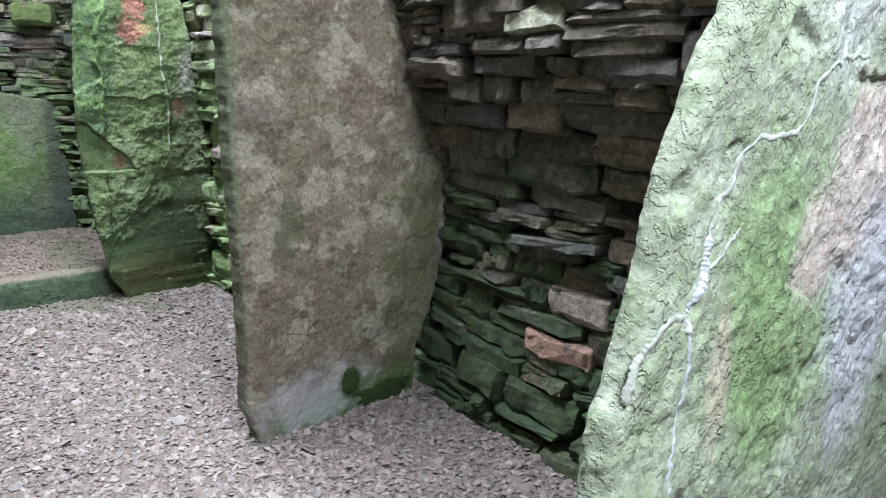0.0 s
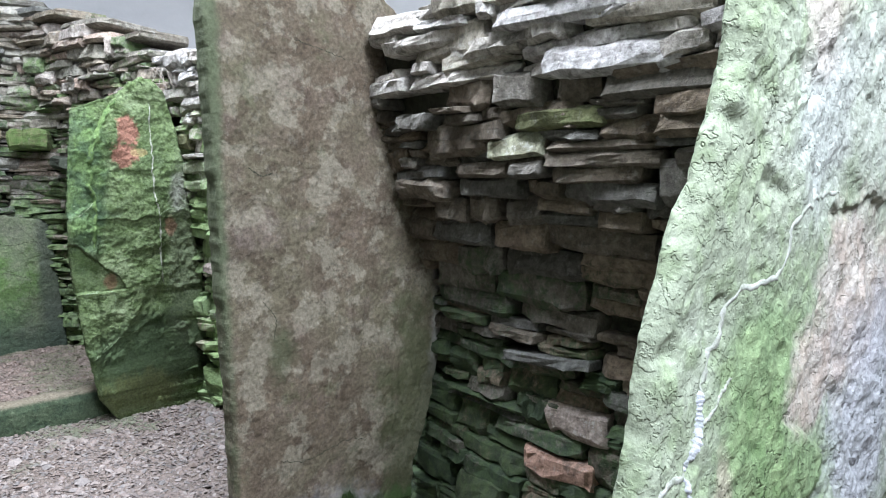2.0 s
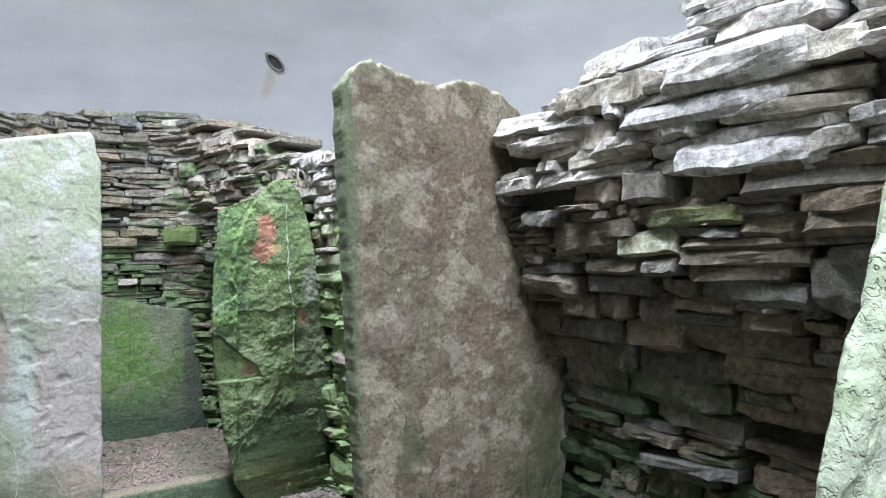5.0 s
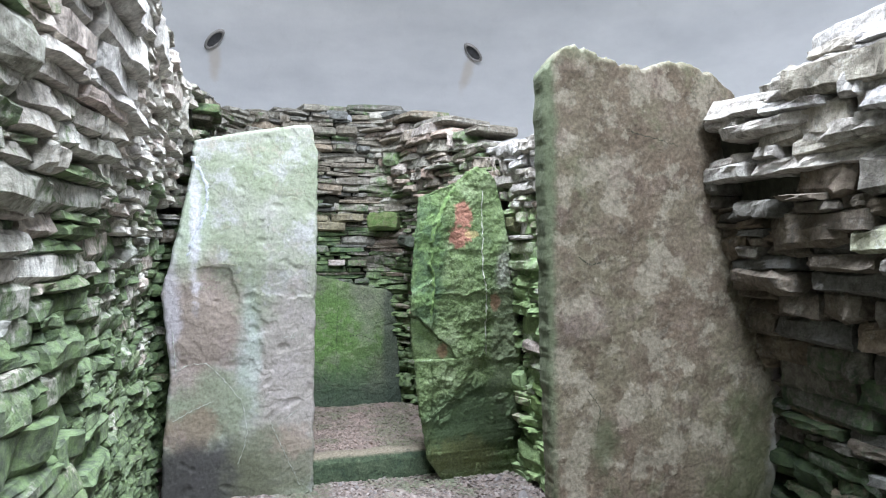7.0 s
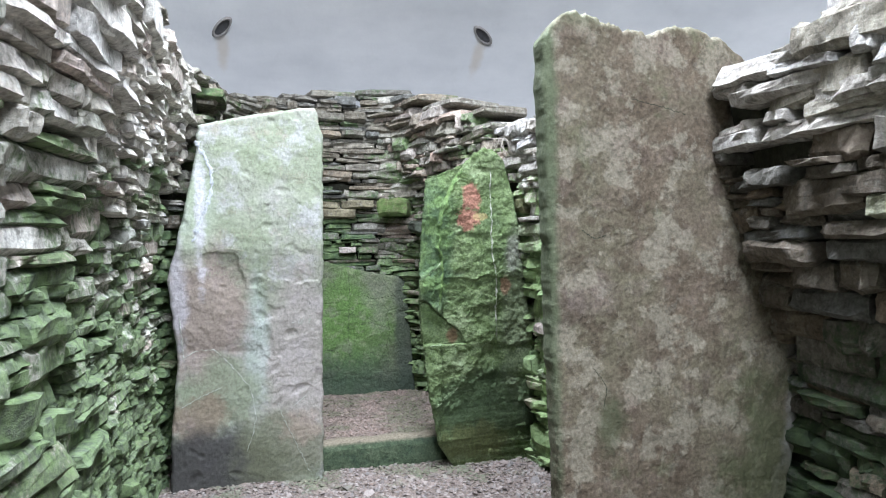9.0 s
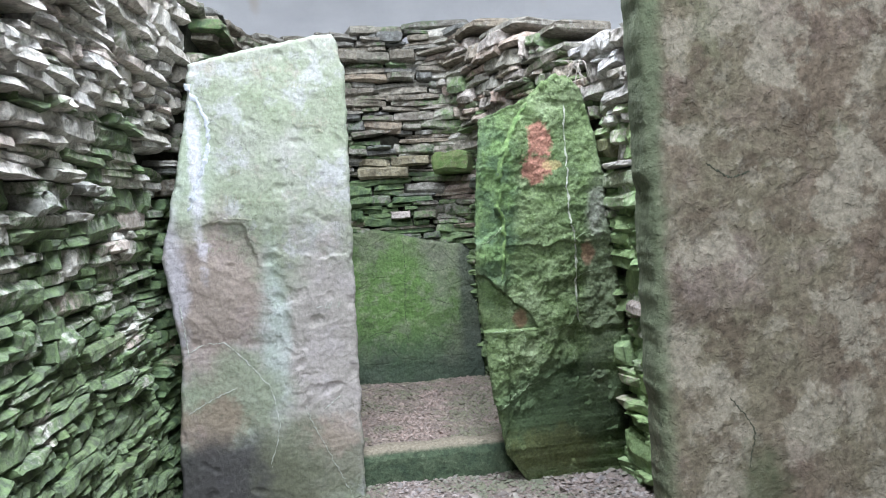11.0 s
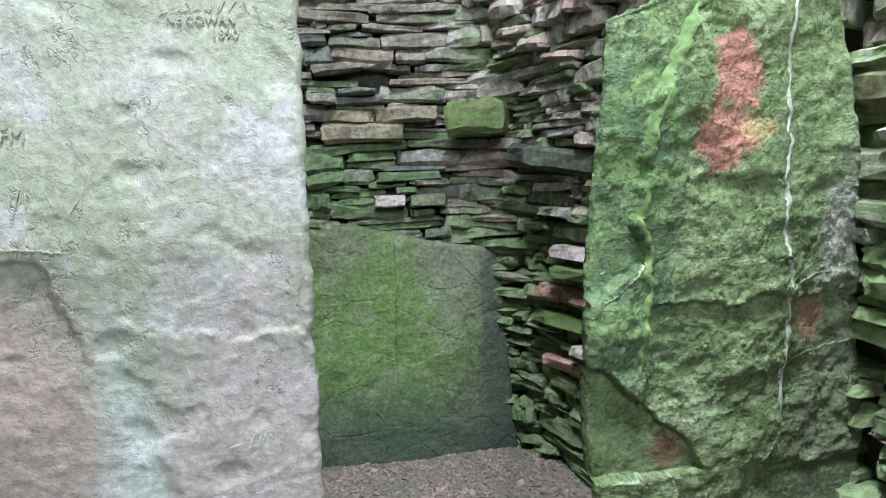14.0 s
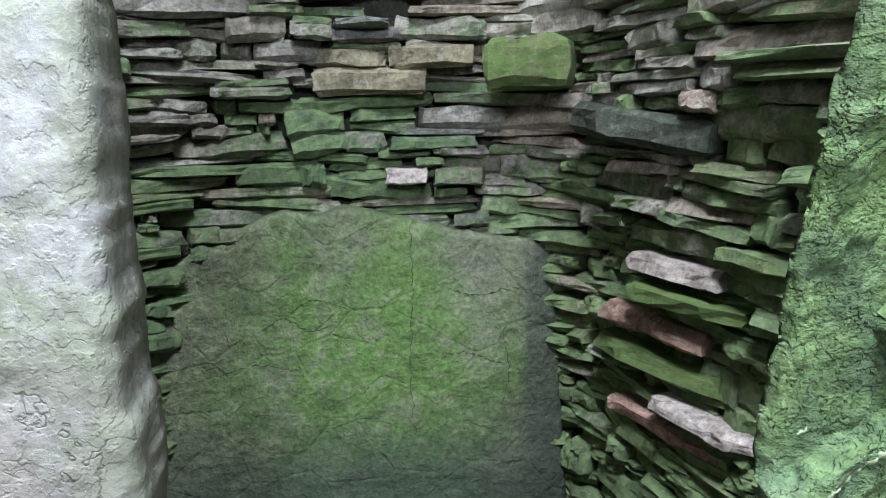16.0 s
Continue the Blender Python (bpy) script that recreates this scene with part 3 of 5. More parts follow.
def flag_mesh(name, seed, material, squat, corner=0.1, lumps=1.0):
    """One flagstone of unit size, its face at y = 0 and its body towards y = 1: seven uneven sides, four rings."""
    rng = random.Random(seed)
    c = 0.05 + 0.1 * rng.random() * squat
    side = [(-0.5 + c * rng.random() * corner * 10, rng.uniform(0.0, corner)), (-0.27 + rng.uniform(-0.15, 0.1), rng.uniform(-0.05, 0.05)), (rng.uniform(-0.12, 0.12), rng.uniform(-0.06, 0.05)),
            (0.27 + rng.uniform(-0.1, 0.15), rng.uniform(-0.05, 0.05)), (0.5 - c * rng.random() * corner * 10, rng.uniform(0.0, corner)), (0.46, 1.0), (-0.46, 1.0)]
    lean = rng.uniform(-0.14, 0.14) * lumps
    verts = []
    for k, (h, inset) in enumerate(((-0.5, 0.1), (-0.5 + rng.uniform(0.12, 0.3), 0.0), (0.5 - rng.uniform(0.1, 0.3), rng.uniform(-0.02, 0.04)), (0.5, 0.09))):
        tip = rng.uniform(-0.12, 0.12) if k in (0, 3) else 0
        for x, y in side:
            front = y < 0.5
            verts.append((x * (1 - inset * 0.5) + rng.uniform(-0.015, 0.015), y + (inset + rng.uniform(-0.03, 0.05) if front else 0), h + (tip + lean) * x + rng.uniform(-0.075, 0.075)))
    n = len(side)
    faces = [(r * n + i, r * n + (i + 1) % n, (r + 1) * n + (i + 1) % n, (r + 1) * n + i) for r in range(3) for i in range(n)]
    faces += [tuple(range(n - 1, -1, -1)), tuple(range(3 * n, 4 * n))]
    mesh = bpy.data.meshes.new(name)
    mesh.from_pydata(verts, [], faces)
    bm = bmesh.new()
    bm.from_mesh(mesh)
    bmesh.ops.subdivide_edges(bm, edges=[e for e in bm.edges if min(v.co.y for v in e.verts) < 0.6], cuts=1, use_grid_fill=True)
    for v in bm.verts:
        if v.co.y < 0.6:
            q = Vector((v.co.x * 0.28, v.co.y * 0.25, v.co.z * 0.075)) + Vector((seed % 97, 0, seed % 13))
            v.co += Vector((noise.noise(q * 30) * 0.03, noise.fractal(q * 26, 0.8, 2, 3) * 0.04, noise.fractal(q * 24 + Vector((5, 5, 5)), 0.8, 2, 3) * 0.085)) * lumps
    bm.to_mesh(mesh)
    bm.free()
    mesh.materials.append(material)
    return mesh


def joined(name, meshes, poses, material, parent):
    """Many loose stones as one mesh."""
    verts, faces, base = [], [], 0
    for mesh, m in zip(meshes, poses):
        verts += [m @ v.co for v in mesh.vertices]
        faces += [tuple(i + base for i in p.vertices) for p in mesh.polygons]
        base += len(mesh.vertices)
    out = bpy.data.meshes.new(name)
    out.from_pydata(verts, [], faces)
    out.materials.append(material)
    ob = new(name, out)
    ob.parent = parent
    return tagged(ob, "many smaller dry-laid flagstones", kind="stuff")


def table(pairs):
    xs, ys = [a for a, _ in pairs], [b for _, b in pairs]
    return lambda v: float(np.interp(v, xs, ys))


def dry_wall(name, label, line, face, top, material, seed, nearest, skip=None, thick=(0.045, 0.1), long=(0.1, 0.42), depth=0.5, low=0.0, upper=None, keepouts=(), jut=0.016, corner=0.1, flush=False, capping=None, steady=1.0, lumps=1.0):
    """A dry-stone wall: an earth core, and flags laid in rough courses in front of it. line: its foot in plan, with the
    chamber on its left; face(z): how far it leans in; top(s): its height along the line; nearest: a stretch (s0, s1) built stone by stone."""
    rng = random.Random(seed)
    pts, length = curve_through([(*p, 0) for p in line], 80)
    def at(s, z, out=0.0):
        f = min(max(s / length, 0), 1) * 80
        i = min(int(f), 79)
        d = (pts[i + 1] - pts[i]).normalized()
        inward = Vector((-d.y, d.x, 0))
        p = pts[i].lerp(pts[i + 1], f - i) + inward * (face(z) - out)
        return Vector((p.x, p.y, z)), d, inward
    # the core
    cols, rows = 60, 14
    bm = bmesh.new()
    grid = []
    for i in range(cols + 1):
        s = length * i / cols if not flush else 0.12 + (length - 0.12) * i / cols
        foot = low - 0.06
        ring = [at(s, foot + (top(s) * 0.97 - foot) * k / rows, 0.09)[0] for k in range(rows + 1)]
        ring += [at(s, top(s) * 0.97, 0.11 + depth)[0], at(s, foot, 0.11 + depth)[0]]
        grid.append([bm.verts.new(p) for p in ring])
    for a, b in zip(grid, grid[1:]):
        for k in range(len(a)):
            j = (k + 1) % len(a)
            bm.faces.new((a[k], a[j], b[j], b[k]))
    bm.faces.new(grid[0][::-1])
    bm.faces.new(grid[-1])
    bmesh.ops.recalc_face_normals(bm, faces=bm.faces)
    wall = tagged(part(name, bm, MAT_CORE), label, "wall", kind="structure")
    sorts = [flag_mesh("stone", seed * 100 + k, material, k % 3, corner, lumps) for k in range(22)]
    tops = [flag_mesh('stone', seed * 100 + 50 + k, upper[1], k % 3, corner, lumps) for k in range(14)] if upper else []
    laid = []
    z = low
    while z < 2.75:
        h = rng.uniform(*thick) * (1.25 if rng.random() < 0.2 else 1)
        s = rng.uniform(0, 0.03) if flush else rng.uniform(-0.2, 0)
        while s < length:
            w = rng.uniform(*long) * (0.5 if rng.random() < 0.3 else 1)
            mid = s + w / 2
            wave = 0.022 * noise.noise(Vector((mid * 1.3, z * 2, seed)))
            if z + h < top(mid) + 0.02 and 0 <= mid <= length:
                cuts = [1.0] if h < 0.05 or rng.random() < 0.42 else ([0.5, 0.5] if rng.random() < 0.6 else [0.62, 0.38])
                zz = z
                for c in cuts:
                    hh = h * c
                    if rng.random() > 0.025:
                        p, d, inward = at(mid + rng.uniform(-0.02, 0.02), zz + hh / 2 + wave)
                        if not (skip and skip(p)):
                            proud = rng.gauss(0, jut) + (0.035 * steady if rng.random() < 0.08 else 0)
                            if any(math.hypot(p.x - kx, p.y - ky) < kr + w * 0.45 and abs(p.z - kz) < kh + hh * 0.45 for kx, ky, kz, kr, kh in keepouts):
                                proud = -0.02
                            turn = Matrix((-d, -inward, Vector((0, 0, 1)))).transposed().to_4x4()
                            m = Matrix.Translation(p + inward * proud) @ turn @ pose(0, 0, 0, rng.gauss(0, 3) * steady, rng.gauss(0, 2.4) * steady, rng.gauss(0, 3) * steady)
                            m = m @ Matrix.Diagonal((w * rng.uniform(0.98, 1.08), rng.uniform(0.2, 0.3), hh * rng.uniform(1.06, 1.22), 1))
                            laid.append((mid, rng.choice(tops if upper and upper[0](p) else sorts), m))
                    zz += hh
            s += w + rng.uniform(0.0, 0.012)
        z += h
    if capping:
        lids = [flag_mesh("stone", seed * 100 + 80 + k, capping, k % 3, corner) for k in range(6)]
        s = 0.1
        while s < length - 0.1:
            w = rng.uniform(0.26, 0.6)
            p, d, inward = at(min(s + w / 2, length - 0.05), top(s + w / 2) + rng.uniform(-0.01, 0.03))
            m = Matrix.Translation(p - inward * rng.uniform(0.0, 0.06)) @ Matrix((-d, -inward, Vector((0, 0, 1)))).transposed().to_4x4() @ pose(0, 0, 0, rng.gauss(0, 2), rng.gauss(0, 2.5), rng.gauss(0, 4))
            laid.append((s + w / 2, rng.choice(lids), m @ Matrix.Diagonal((w * 1.04, rng.uniform(0.3, 0.42), rng.uniform(0.04, 0.065), 1))))
            s += w
    close = [q for q in laid if nearest[0] <= q[0] <= nearest[1]]
    keep = set(id(q) for q in (close if len(close) <= 300 else rng.sample(close, 300)))
    rest = []
    for q in laid:
        if id(q) in keep:
            ob = new("stone", q[1])
            ob.parent, ob.matrix_basis = wall, q[2]
        else:
            rest.append(q)
    for mat in {q[1].materials[0].name: q[1].materials[0] for q in rest}.values():
        some = [q for q in rest if q[1].materials[0] == mat]
        joined("stones", [q[1] for q in some], [q[2] for q in some], mat, wall)
    return wall


def smooth(v):
    v = min(1.0, max(0.0, v))
    return v * v * (3 - 2 * v)


def slab(name, label, left, right, crest, front, thickness, material, rough=1.0, nx=100, nz=200, seed=0, ledge=None, base=-0.12, flakes=0.004, pits=0.01, jag=0.012, worn=0.016, chips=0.004):
    """A standing stone: side lines left(z), right(z), a top line crest(u), its face at y = front(z), with relief."""
    def relief(x, z):
        p = Vector((x * 1.0, seed * 3.7, z))
        r = 0.022 * noise.fractal(p * 2.2, 1.1, 2.0, 3) + 0.008 * noise.fractal(p * 9, 0.9, 2.1, 3)
        r += 0.006 * abs(noise.noise(p * 24))
        # thin sheets flaked off the face, broad and small, with crisp rims
        t = 3.2 * noise.fractal(p * 3.1 + Vector((9, 0, 2)), 1.0, 2.1, 5)
        f = t - math.floor(t)
        r += flakes * (math.floor(t) + smooth((f - 0.42) / 0.1))
        t = 2.6 * noise.fractal(Vector((x * 9, seed, z * 10)), 0.8, 2.1, 5)
        f = t - math.floor(t)
        r += chips * (math.floor(t) + smooth((f - 0.45) / 0.1)) * smooth(0.5 + 2.2 * noise.noise(p * 2.6 + Vector((4, 4, 4))))
        q = noise.noise(p * 11 + Vector((0, 7, 0)))
        r += pits * max(0, q - 0.42) * 4
        return rough * r + (ledge(x, z) if ledge else 0)
    def surface(x, z):
        return front(z) + relief(x, z)
    bm = bmesh.new()
    faces_front, faces_back = [], []
    for j in range(nz + 1):
        a, b = [], []
        for i in range(nx + 1):
            u, v = i / nx, j / nz
            nick = jag * noise.fractal(Vector((u * 14, seed, 1)), 0.7, 2.2, 6)
            high = crest(u) + nick
            z = base + (crest(u) - base) * v + nick * v ** 20
            nick_l = 0.008 * noise.fractal(Vector((z * 9, seed, 0)), 0.8, 2, 4)
            nick_r = 0.008 * noise.fractal(Vector((z * 9, seed, 5)), 0.8, 2, 4)
            xl, xr = left(z) + nick_l, right(z) + nick_r
            x = left(z) + (right(z) - left(z)) * u + nick_l * (1 - u) ** 14 + nick_r * u ** 14
            rim = min(x - xl, xr - x, (high - z) * 0.8)
            round_off = worn * max(0, 1 - rim / (worn * 1.2)) ** 2
            a.append(bm.verts.new((x, surface(x, z) + round_off, z)))
            if i in (0, nx) or j in (0, nz):
                b.append(bm.verts.new((x + 0.01 * (0.5 - u), front(z) + thickness - round_off * 0.7 + 0.3 * relief(x + 5, z), z)))
            else:
                b.append(None)
        faces_front.append(a)
        faces_back.append(b)
    for j in range(nz):
        for i in range(nx):
            a = faces_front
            bm.faces.new((a[j][i], a[j][i + 1], a[j + 1][i + 1], a[j + 1][i]))
        # the back is a stack of plain strips between the two sides
        low, high = faces_back[j], faces_back[j + 1]
        bm.faces.new((low if j == 0 else [low[0], low[nx]])[::-1] + (high if j == nz - 1 else [high[0], high[nx]]))
    rim_f = [faces_front[0][i] for i in range(nx)] + [faces_front[j][nx] for j in range(nz)] + [faces_front[nz][i] for i in range(nx, 0, -1)] + [faces_front[j][0] for j in range(nz, 0, -1)]
    rim_b = [faces_back[0][i] for i in range(nx)] + [faces_back[j][nx] for j in range(nz)] + [faces_back[nz][i] for i in range(nx, 0, -1)] + [faces_back[j][0] for j in range(nz, 0, -1)]
    rings = [rim_f]
    for k in (1, 2):
        ring = []
        for p, q in zip(rim_f, rim_b):
            c = p.co.lerp(q.co, k / 3)
            c += Vector((1, 0, 0.6)) * 0.006 * noise.fractal(c * 14, 0.8, 2, 4)
            ring.append(bm.verts.new(c))
        rings.append(ring)
    rings.append(rim_b)
    n = len(rim_f)
    for r, q in zip(rings, rings[1:]):
        for i in range(n):
            k = (i + 1) % n
            bm.faces.new((r[i], q[i], q[k], r[k]))
    for f in bm.faces:
        f.smooth = True
    ob = part(name, bm, material)
    tagged(ob, label, "standing stone")
    return ob, surface


def vein(parent, surface, points, width, material, name="mineral_vein", label="pale mineral vein", proud=0.0015, seed=1, steps=90, broken=1.3):
    """A thin raised vein that wanders over a slab's face."""
    line, length = curve_through([(x, 0, z) for x, z in points], steps)
    rng = random.Random(seed)
    bm = bmesh.new()
    prev = None
    for i, p in enumerate(line):
        d = (line[min(i + 1, steps)] - line[max(i - 1, 0)]).normalized()
        side = Vector((-d.z, 0, d.x))
        w = width * max(0.15, 0.65 + broken * noise.noise(Vector((i * 0.23, seed, 0))) + rng.uniform(-0.1, 0.1)) * min(1, i / 4 + 0.1, (steps - i) / 4 + 0.1)
        p = p + side * (0.012 * noise.noise(Vector((i * 0.17, seed, 4))) + 0.007 * noise.noise(Vector((i * 0.6, seed, 9))) + rng.uniform(-0.0015, 0.0015)) * min(1.0, length / 0.5)
        row = []
        for f, lift in ((-1, -0.004), (-0.45, proud), (0.45, proud), (1, -0.004)):
            q = p + side * w * f
            row.append(bm.verts.new((q.x, surface(q.x, q.z) - lift, q.z)))
        if prev:
            for k in range(3):
                bm.faces.new((prev[k], prev[k + 1], row[k + 1], row[k]))
        prev = row
    bmesh.ops.recalc_face_normals(bm, faces=bm.faces)
    for f in bm.faces:
        f.smooth = True
    return part(name, bm, material, parent, label)


# ---- floor ----
def floor_sheet(name, label, x0, x1, y0, y1, z, nx, ny):
    bm = bmesh.new()
    rows = []
    for j in range(ny + 1):
        row = []
        for i in range(nx + 1):
            x, y = x0 + (x1 - x0) * i / nx, y0 + (y1 - y0) * j / ny
            row.append(bm.verts.new((x, y, z + 0.02 * noise.fractal(Vector((x * 1.6, y * 1.6, 3)), 0.8, 2, 4))))
        rows.append(row)
    for a, b in zip(rows, rows[1:]):
        for i in range(nx):
            bm.faces.new((a[i], a[i + 1], b[i + 1], b[i]))
    return tagged(part(name, bm, MAT_BED), label, "floor", kind="structure")


def gravel(name, label, x0, x1, y0, y1, z, count, size, material, seed):
    """Loose chips, each with eight faces or more, strewn over the bed."""
    rng = np.random.default_rng(seed)
    ring = np.array([(1, 0, 0), (0.3, 0.9, 0.1), (-0.8, 0.5, -0.1), (-0.7, -0.6, 0.1), (0.4, -0.9, -0.05), (0.1, 0.1, 0.6), (-0.1, -0.05, -0.6)])
    tri = np.array([(0, 1, 5), (1, 2, 5), (2, 3, 5), (3, 4, 5), (4, 0, 5), (1, 0, 6), (2, 1, 6), (3, 2, 6), (4, 3, 6), (0, 4, 6)])
    x, y = rng.uniform(x0, x1, count), rng.uniform(y0, y1, count)
    s = size * rng.lognormal(0, 0.35, count)
    turn, tip = rng.uniform(0, 6.28, count), rng.normal(0, 0.3, (count, 2))
    shape = ring[None] * (1 + rng.uniform(-0.3, 0.3, (count, 7, 3)))
    shape *= np.stack([np.ones(count), rng.uniform(0.5, 0.95, count), rng.uniform(0.4, 0.8, count)], 1)[:, None]
    shape *= s[:, None, None]
    c, d = np.cos(turn)[:, None], np.sin(turn)[:, None]
    px, py = shape[..., 0] * c - shape[..., 1] * d, shape[..., 0] * d + shape[..., 1] * c
    pz = shape[..., 2] + px * tip[:, :1] + py * tip[:, 1:]
    ground = np.array([0.02 * noise.fractal(Vector((a * 1.6, b * 1.6, 3)), 0.8, 2, 4) for a, b in zip(x, y)])
    v = np.stack([px + x[:, None], py + y[:, None], pz + (z + ground + s * 0.22)[:, None]], -1).reshape(-1, 3)
    f = (tri[None] + 7 * np.arange(count)[:, None, None]).reshape(-1, 3)
    mesh = bpy.data.meshes.new(name)
    mesh.from_pydata(v.tolist(), [], f.tolist())
    mesh.materials.append(material)
    return tagged(new(name, mesh), label, "gravel", kind="stuff")


floor = floor_sheet("floor", "pinkish grey gravel floor of the chamber", -1.2, 3.2, -2.2, 4.6, 0.0, 80, 130)
cell_floor = floor_sheet("floor_cell", "fine reddish gravel floor of the end cell", -0.5, 2.3, 4.4, 6.3, 0.15, 50, 40)

# ---- walls ----
def feature(wall, centre, size, face_yaw, tilt, material, label="", seed=1):
    """A stone of its own character set in a wall. face_yaw: the way its back points, in degrees from +y."""
    ob = new("stone", flag_mesh("stone", 9000 + seed, material, 1))
    ob.parent = wall
    ob.matrix_basis = pose(*centre, 0, tilt, face_yaw) @ Matrix.Diagonal((*size, 1))
    return tagged(ob, label)


EAST_SPECIAL = [  # y, z, length, height, tilt, sort
    (1.405, 1.53, 0.25, 0.075, 0, "bright"), (1.23, 1.605, 0.33, 0.06, 1, "green"), (1.335, 0.58, 0.27, 0.11, -3, "white"), (1.53, 0.585, 0.12, 0.1, -2, "green_grey"),
    (1.41, 0.4, 0.36, 0.08, -3, "pink"), (1.04, 1.75, 0.46, 0.085, 1, "cap"), (1.92, 1.985, 0.42, 0.07, 2, "cap"), (1.8, 1.9, 0.45, 0.055, 1, "cap"), (1.71, 1.765, 0.38, 0.045, 0, "cap"),
    (1.15, 1.89, 0.55, 0.06, 1, "cap"), (1.5, 2.0, 0.4, 0.09, 1, "cap"), (1.05, 1.98, 0.46, 0.09, 2, "cap"), (1.5, 1.84, 0.34, 0.05, 0, "cap"), (1.72, 1.545, 0.36, 0.075, 0, "brown_green")]
SORTS = {"bright": (MAT_BRIGHT, "pale stone with bright green algae"), "green": (MAT_LUSH, "flag with vivid green algae"), "white": (MAT_WHITE, "pale pinkish white squared stone"),
         "green_grey": (MAT_KERB, "dark green stone"), "pink": (MAT_PINK, "long reddish pink flag"), "cap": (MAT_CAP, "pale weathered flag"), "brown_green": (MAT_EAST, "brown flag with green stain")}
EAST_LINE = [(2.18, 0.46), (2.2, 1.2), (2.23, 1.7), (2.29, 2.12), (2.3, 2.3)]
east_x = table([(y, x) for x, y in EAST_LINE])
east_face = table([(0, 0.12), (0.5, 0.02), (1.0, 0.03), (1.5, 0.26), (2.0, 0.38), (2.5, 0.3)])
east = dry_wall("wall_east_near", "brown dry-stone wall of thin dark flags, with algae and painted shade below", EAST_LINE, east_face,
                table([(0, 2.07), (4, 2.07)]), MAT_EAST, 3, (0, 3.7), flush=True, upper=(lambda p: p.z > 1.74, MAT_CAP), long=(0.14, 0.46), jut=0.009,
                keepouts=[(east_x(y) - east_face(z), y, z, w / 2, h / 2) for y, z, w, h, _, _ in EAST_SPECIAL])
for k, (y, z, w, h, tilt, sort) in enumerate(EAST_SPECIAL):
    feature(east, (east_x(y) - east_face(z) - 0.002, y, z), (w, 0.26, h * 1.06), -90, tilt, SORTS[sort][0], SORTS[sort][1], k)
dry_wall("wall_east_south", "dry-stone wall of the first compartment", [(2.85, -1.5), (2.85, -0.5), (2.85, 0.44)], table([(0, 0.0), (2.5, 0.2)]), table([(0, 2.1), (4, 2.1)]), MAT_EAST, 9, (9, 9), thick=(0.08, 0.14))
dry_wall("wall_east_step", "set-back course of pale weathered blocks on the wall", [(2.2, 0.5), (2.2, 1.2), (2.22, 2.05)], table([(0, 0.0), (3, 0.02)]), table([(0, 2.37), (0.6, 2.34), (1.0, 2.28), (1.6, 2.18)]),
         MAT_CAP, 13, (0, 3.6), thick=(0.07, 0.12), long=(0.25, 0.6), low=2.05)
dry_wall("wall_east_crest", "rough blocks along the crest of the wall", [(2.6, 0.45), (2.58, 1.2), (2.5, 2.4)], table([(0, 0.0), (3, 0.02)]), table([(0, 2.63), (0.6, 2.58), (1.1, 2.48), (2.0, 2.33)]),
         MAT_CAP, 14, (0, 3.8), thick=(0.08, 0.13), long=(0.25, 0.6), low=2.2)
FAR_SPECIAL = [(3.7, 0.885, 0.62, 0.06, 1, "white"), (3.72, 0.78, 0.6, 0.075, 2, "cap"), (4.05, 1.66, 0.3, 0.08, 0, "green"), (3.64, 0.51, 0.55, 0.1, 2, "green"), (3.7, 0.62, 0.5, 0.05, 2, "green"),
               (3.75, 1.86, 0.35, 0.06, 0, "cap"), (3.95, 1.5, 0.5, 0.07, 0, "bright"), (3.9, 1.4, 0.5, 0.07, 1, "bright")]
far_face = table([(0, 0.04), (0.8, 0.05), (1.5, 0.14), (2.1, 0.22), (2.6, 0.22)])
east_far = dry_wall("wall_east_far", "dry-stone wall of pale and mossy flags", [(2.21, 2.5), (2.14, 3.2), (2.1, 4.2)], far_face, table([(0, 2.1), (1.17, 2.15), (1.77, 2.2)]), MAT_EAST_FAR, 4, (0.47, 1.9), thick=(0.05, 0.1),
                    upper=(lambda p: p.z > 1.85, MAT_CAP), keepouts=[(2.11 - far_face(z), y, z, w / 2, h / 2) for y, z, w, h, _, _ in FAR_SPECIAL])
for k, (y, z, w, h, tilt, sort) in enumerate(FAR_SPECIAL):
    feature(east_far, (2.11 - far_face(z) - 0.015, y, z), (w, 0.24, h * 1.08), -90, tilt, SORTS[sort][0], SORTS[sort][1], 30 + k)
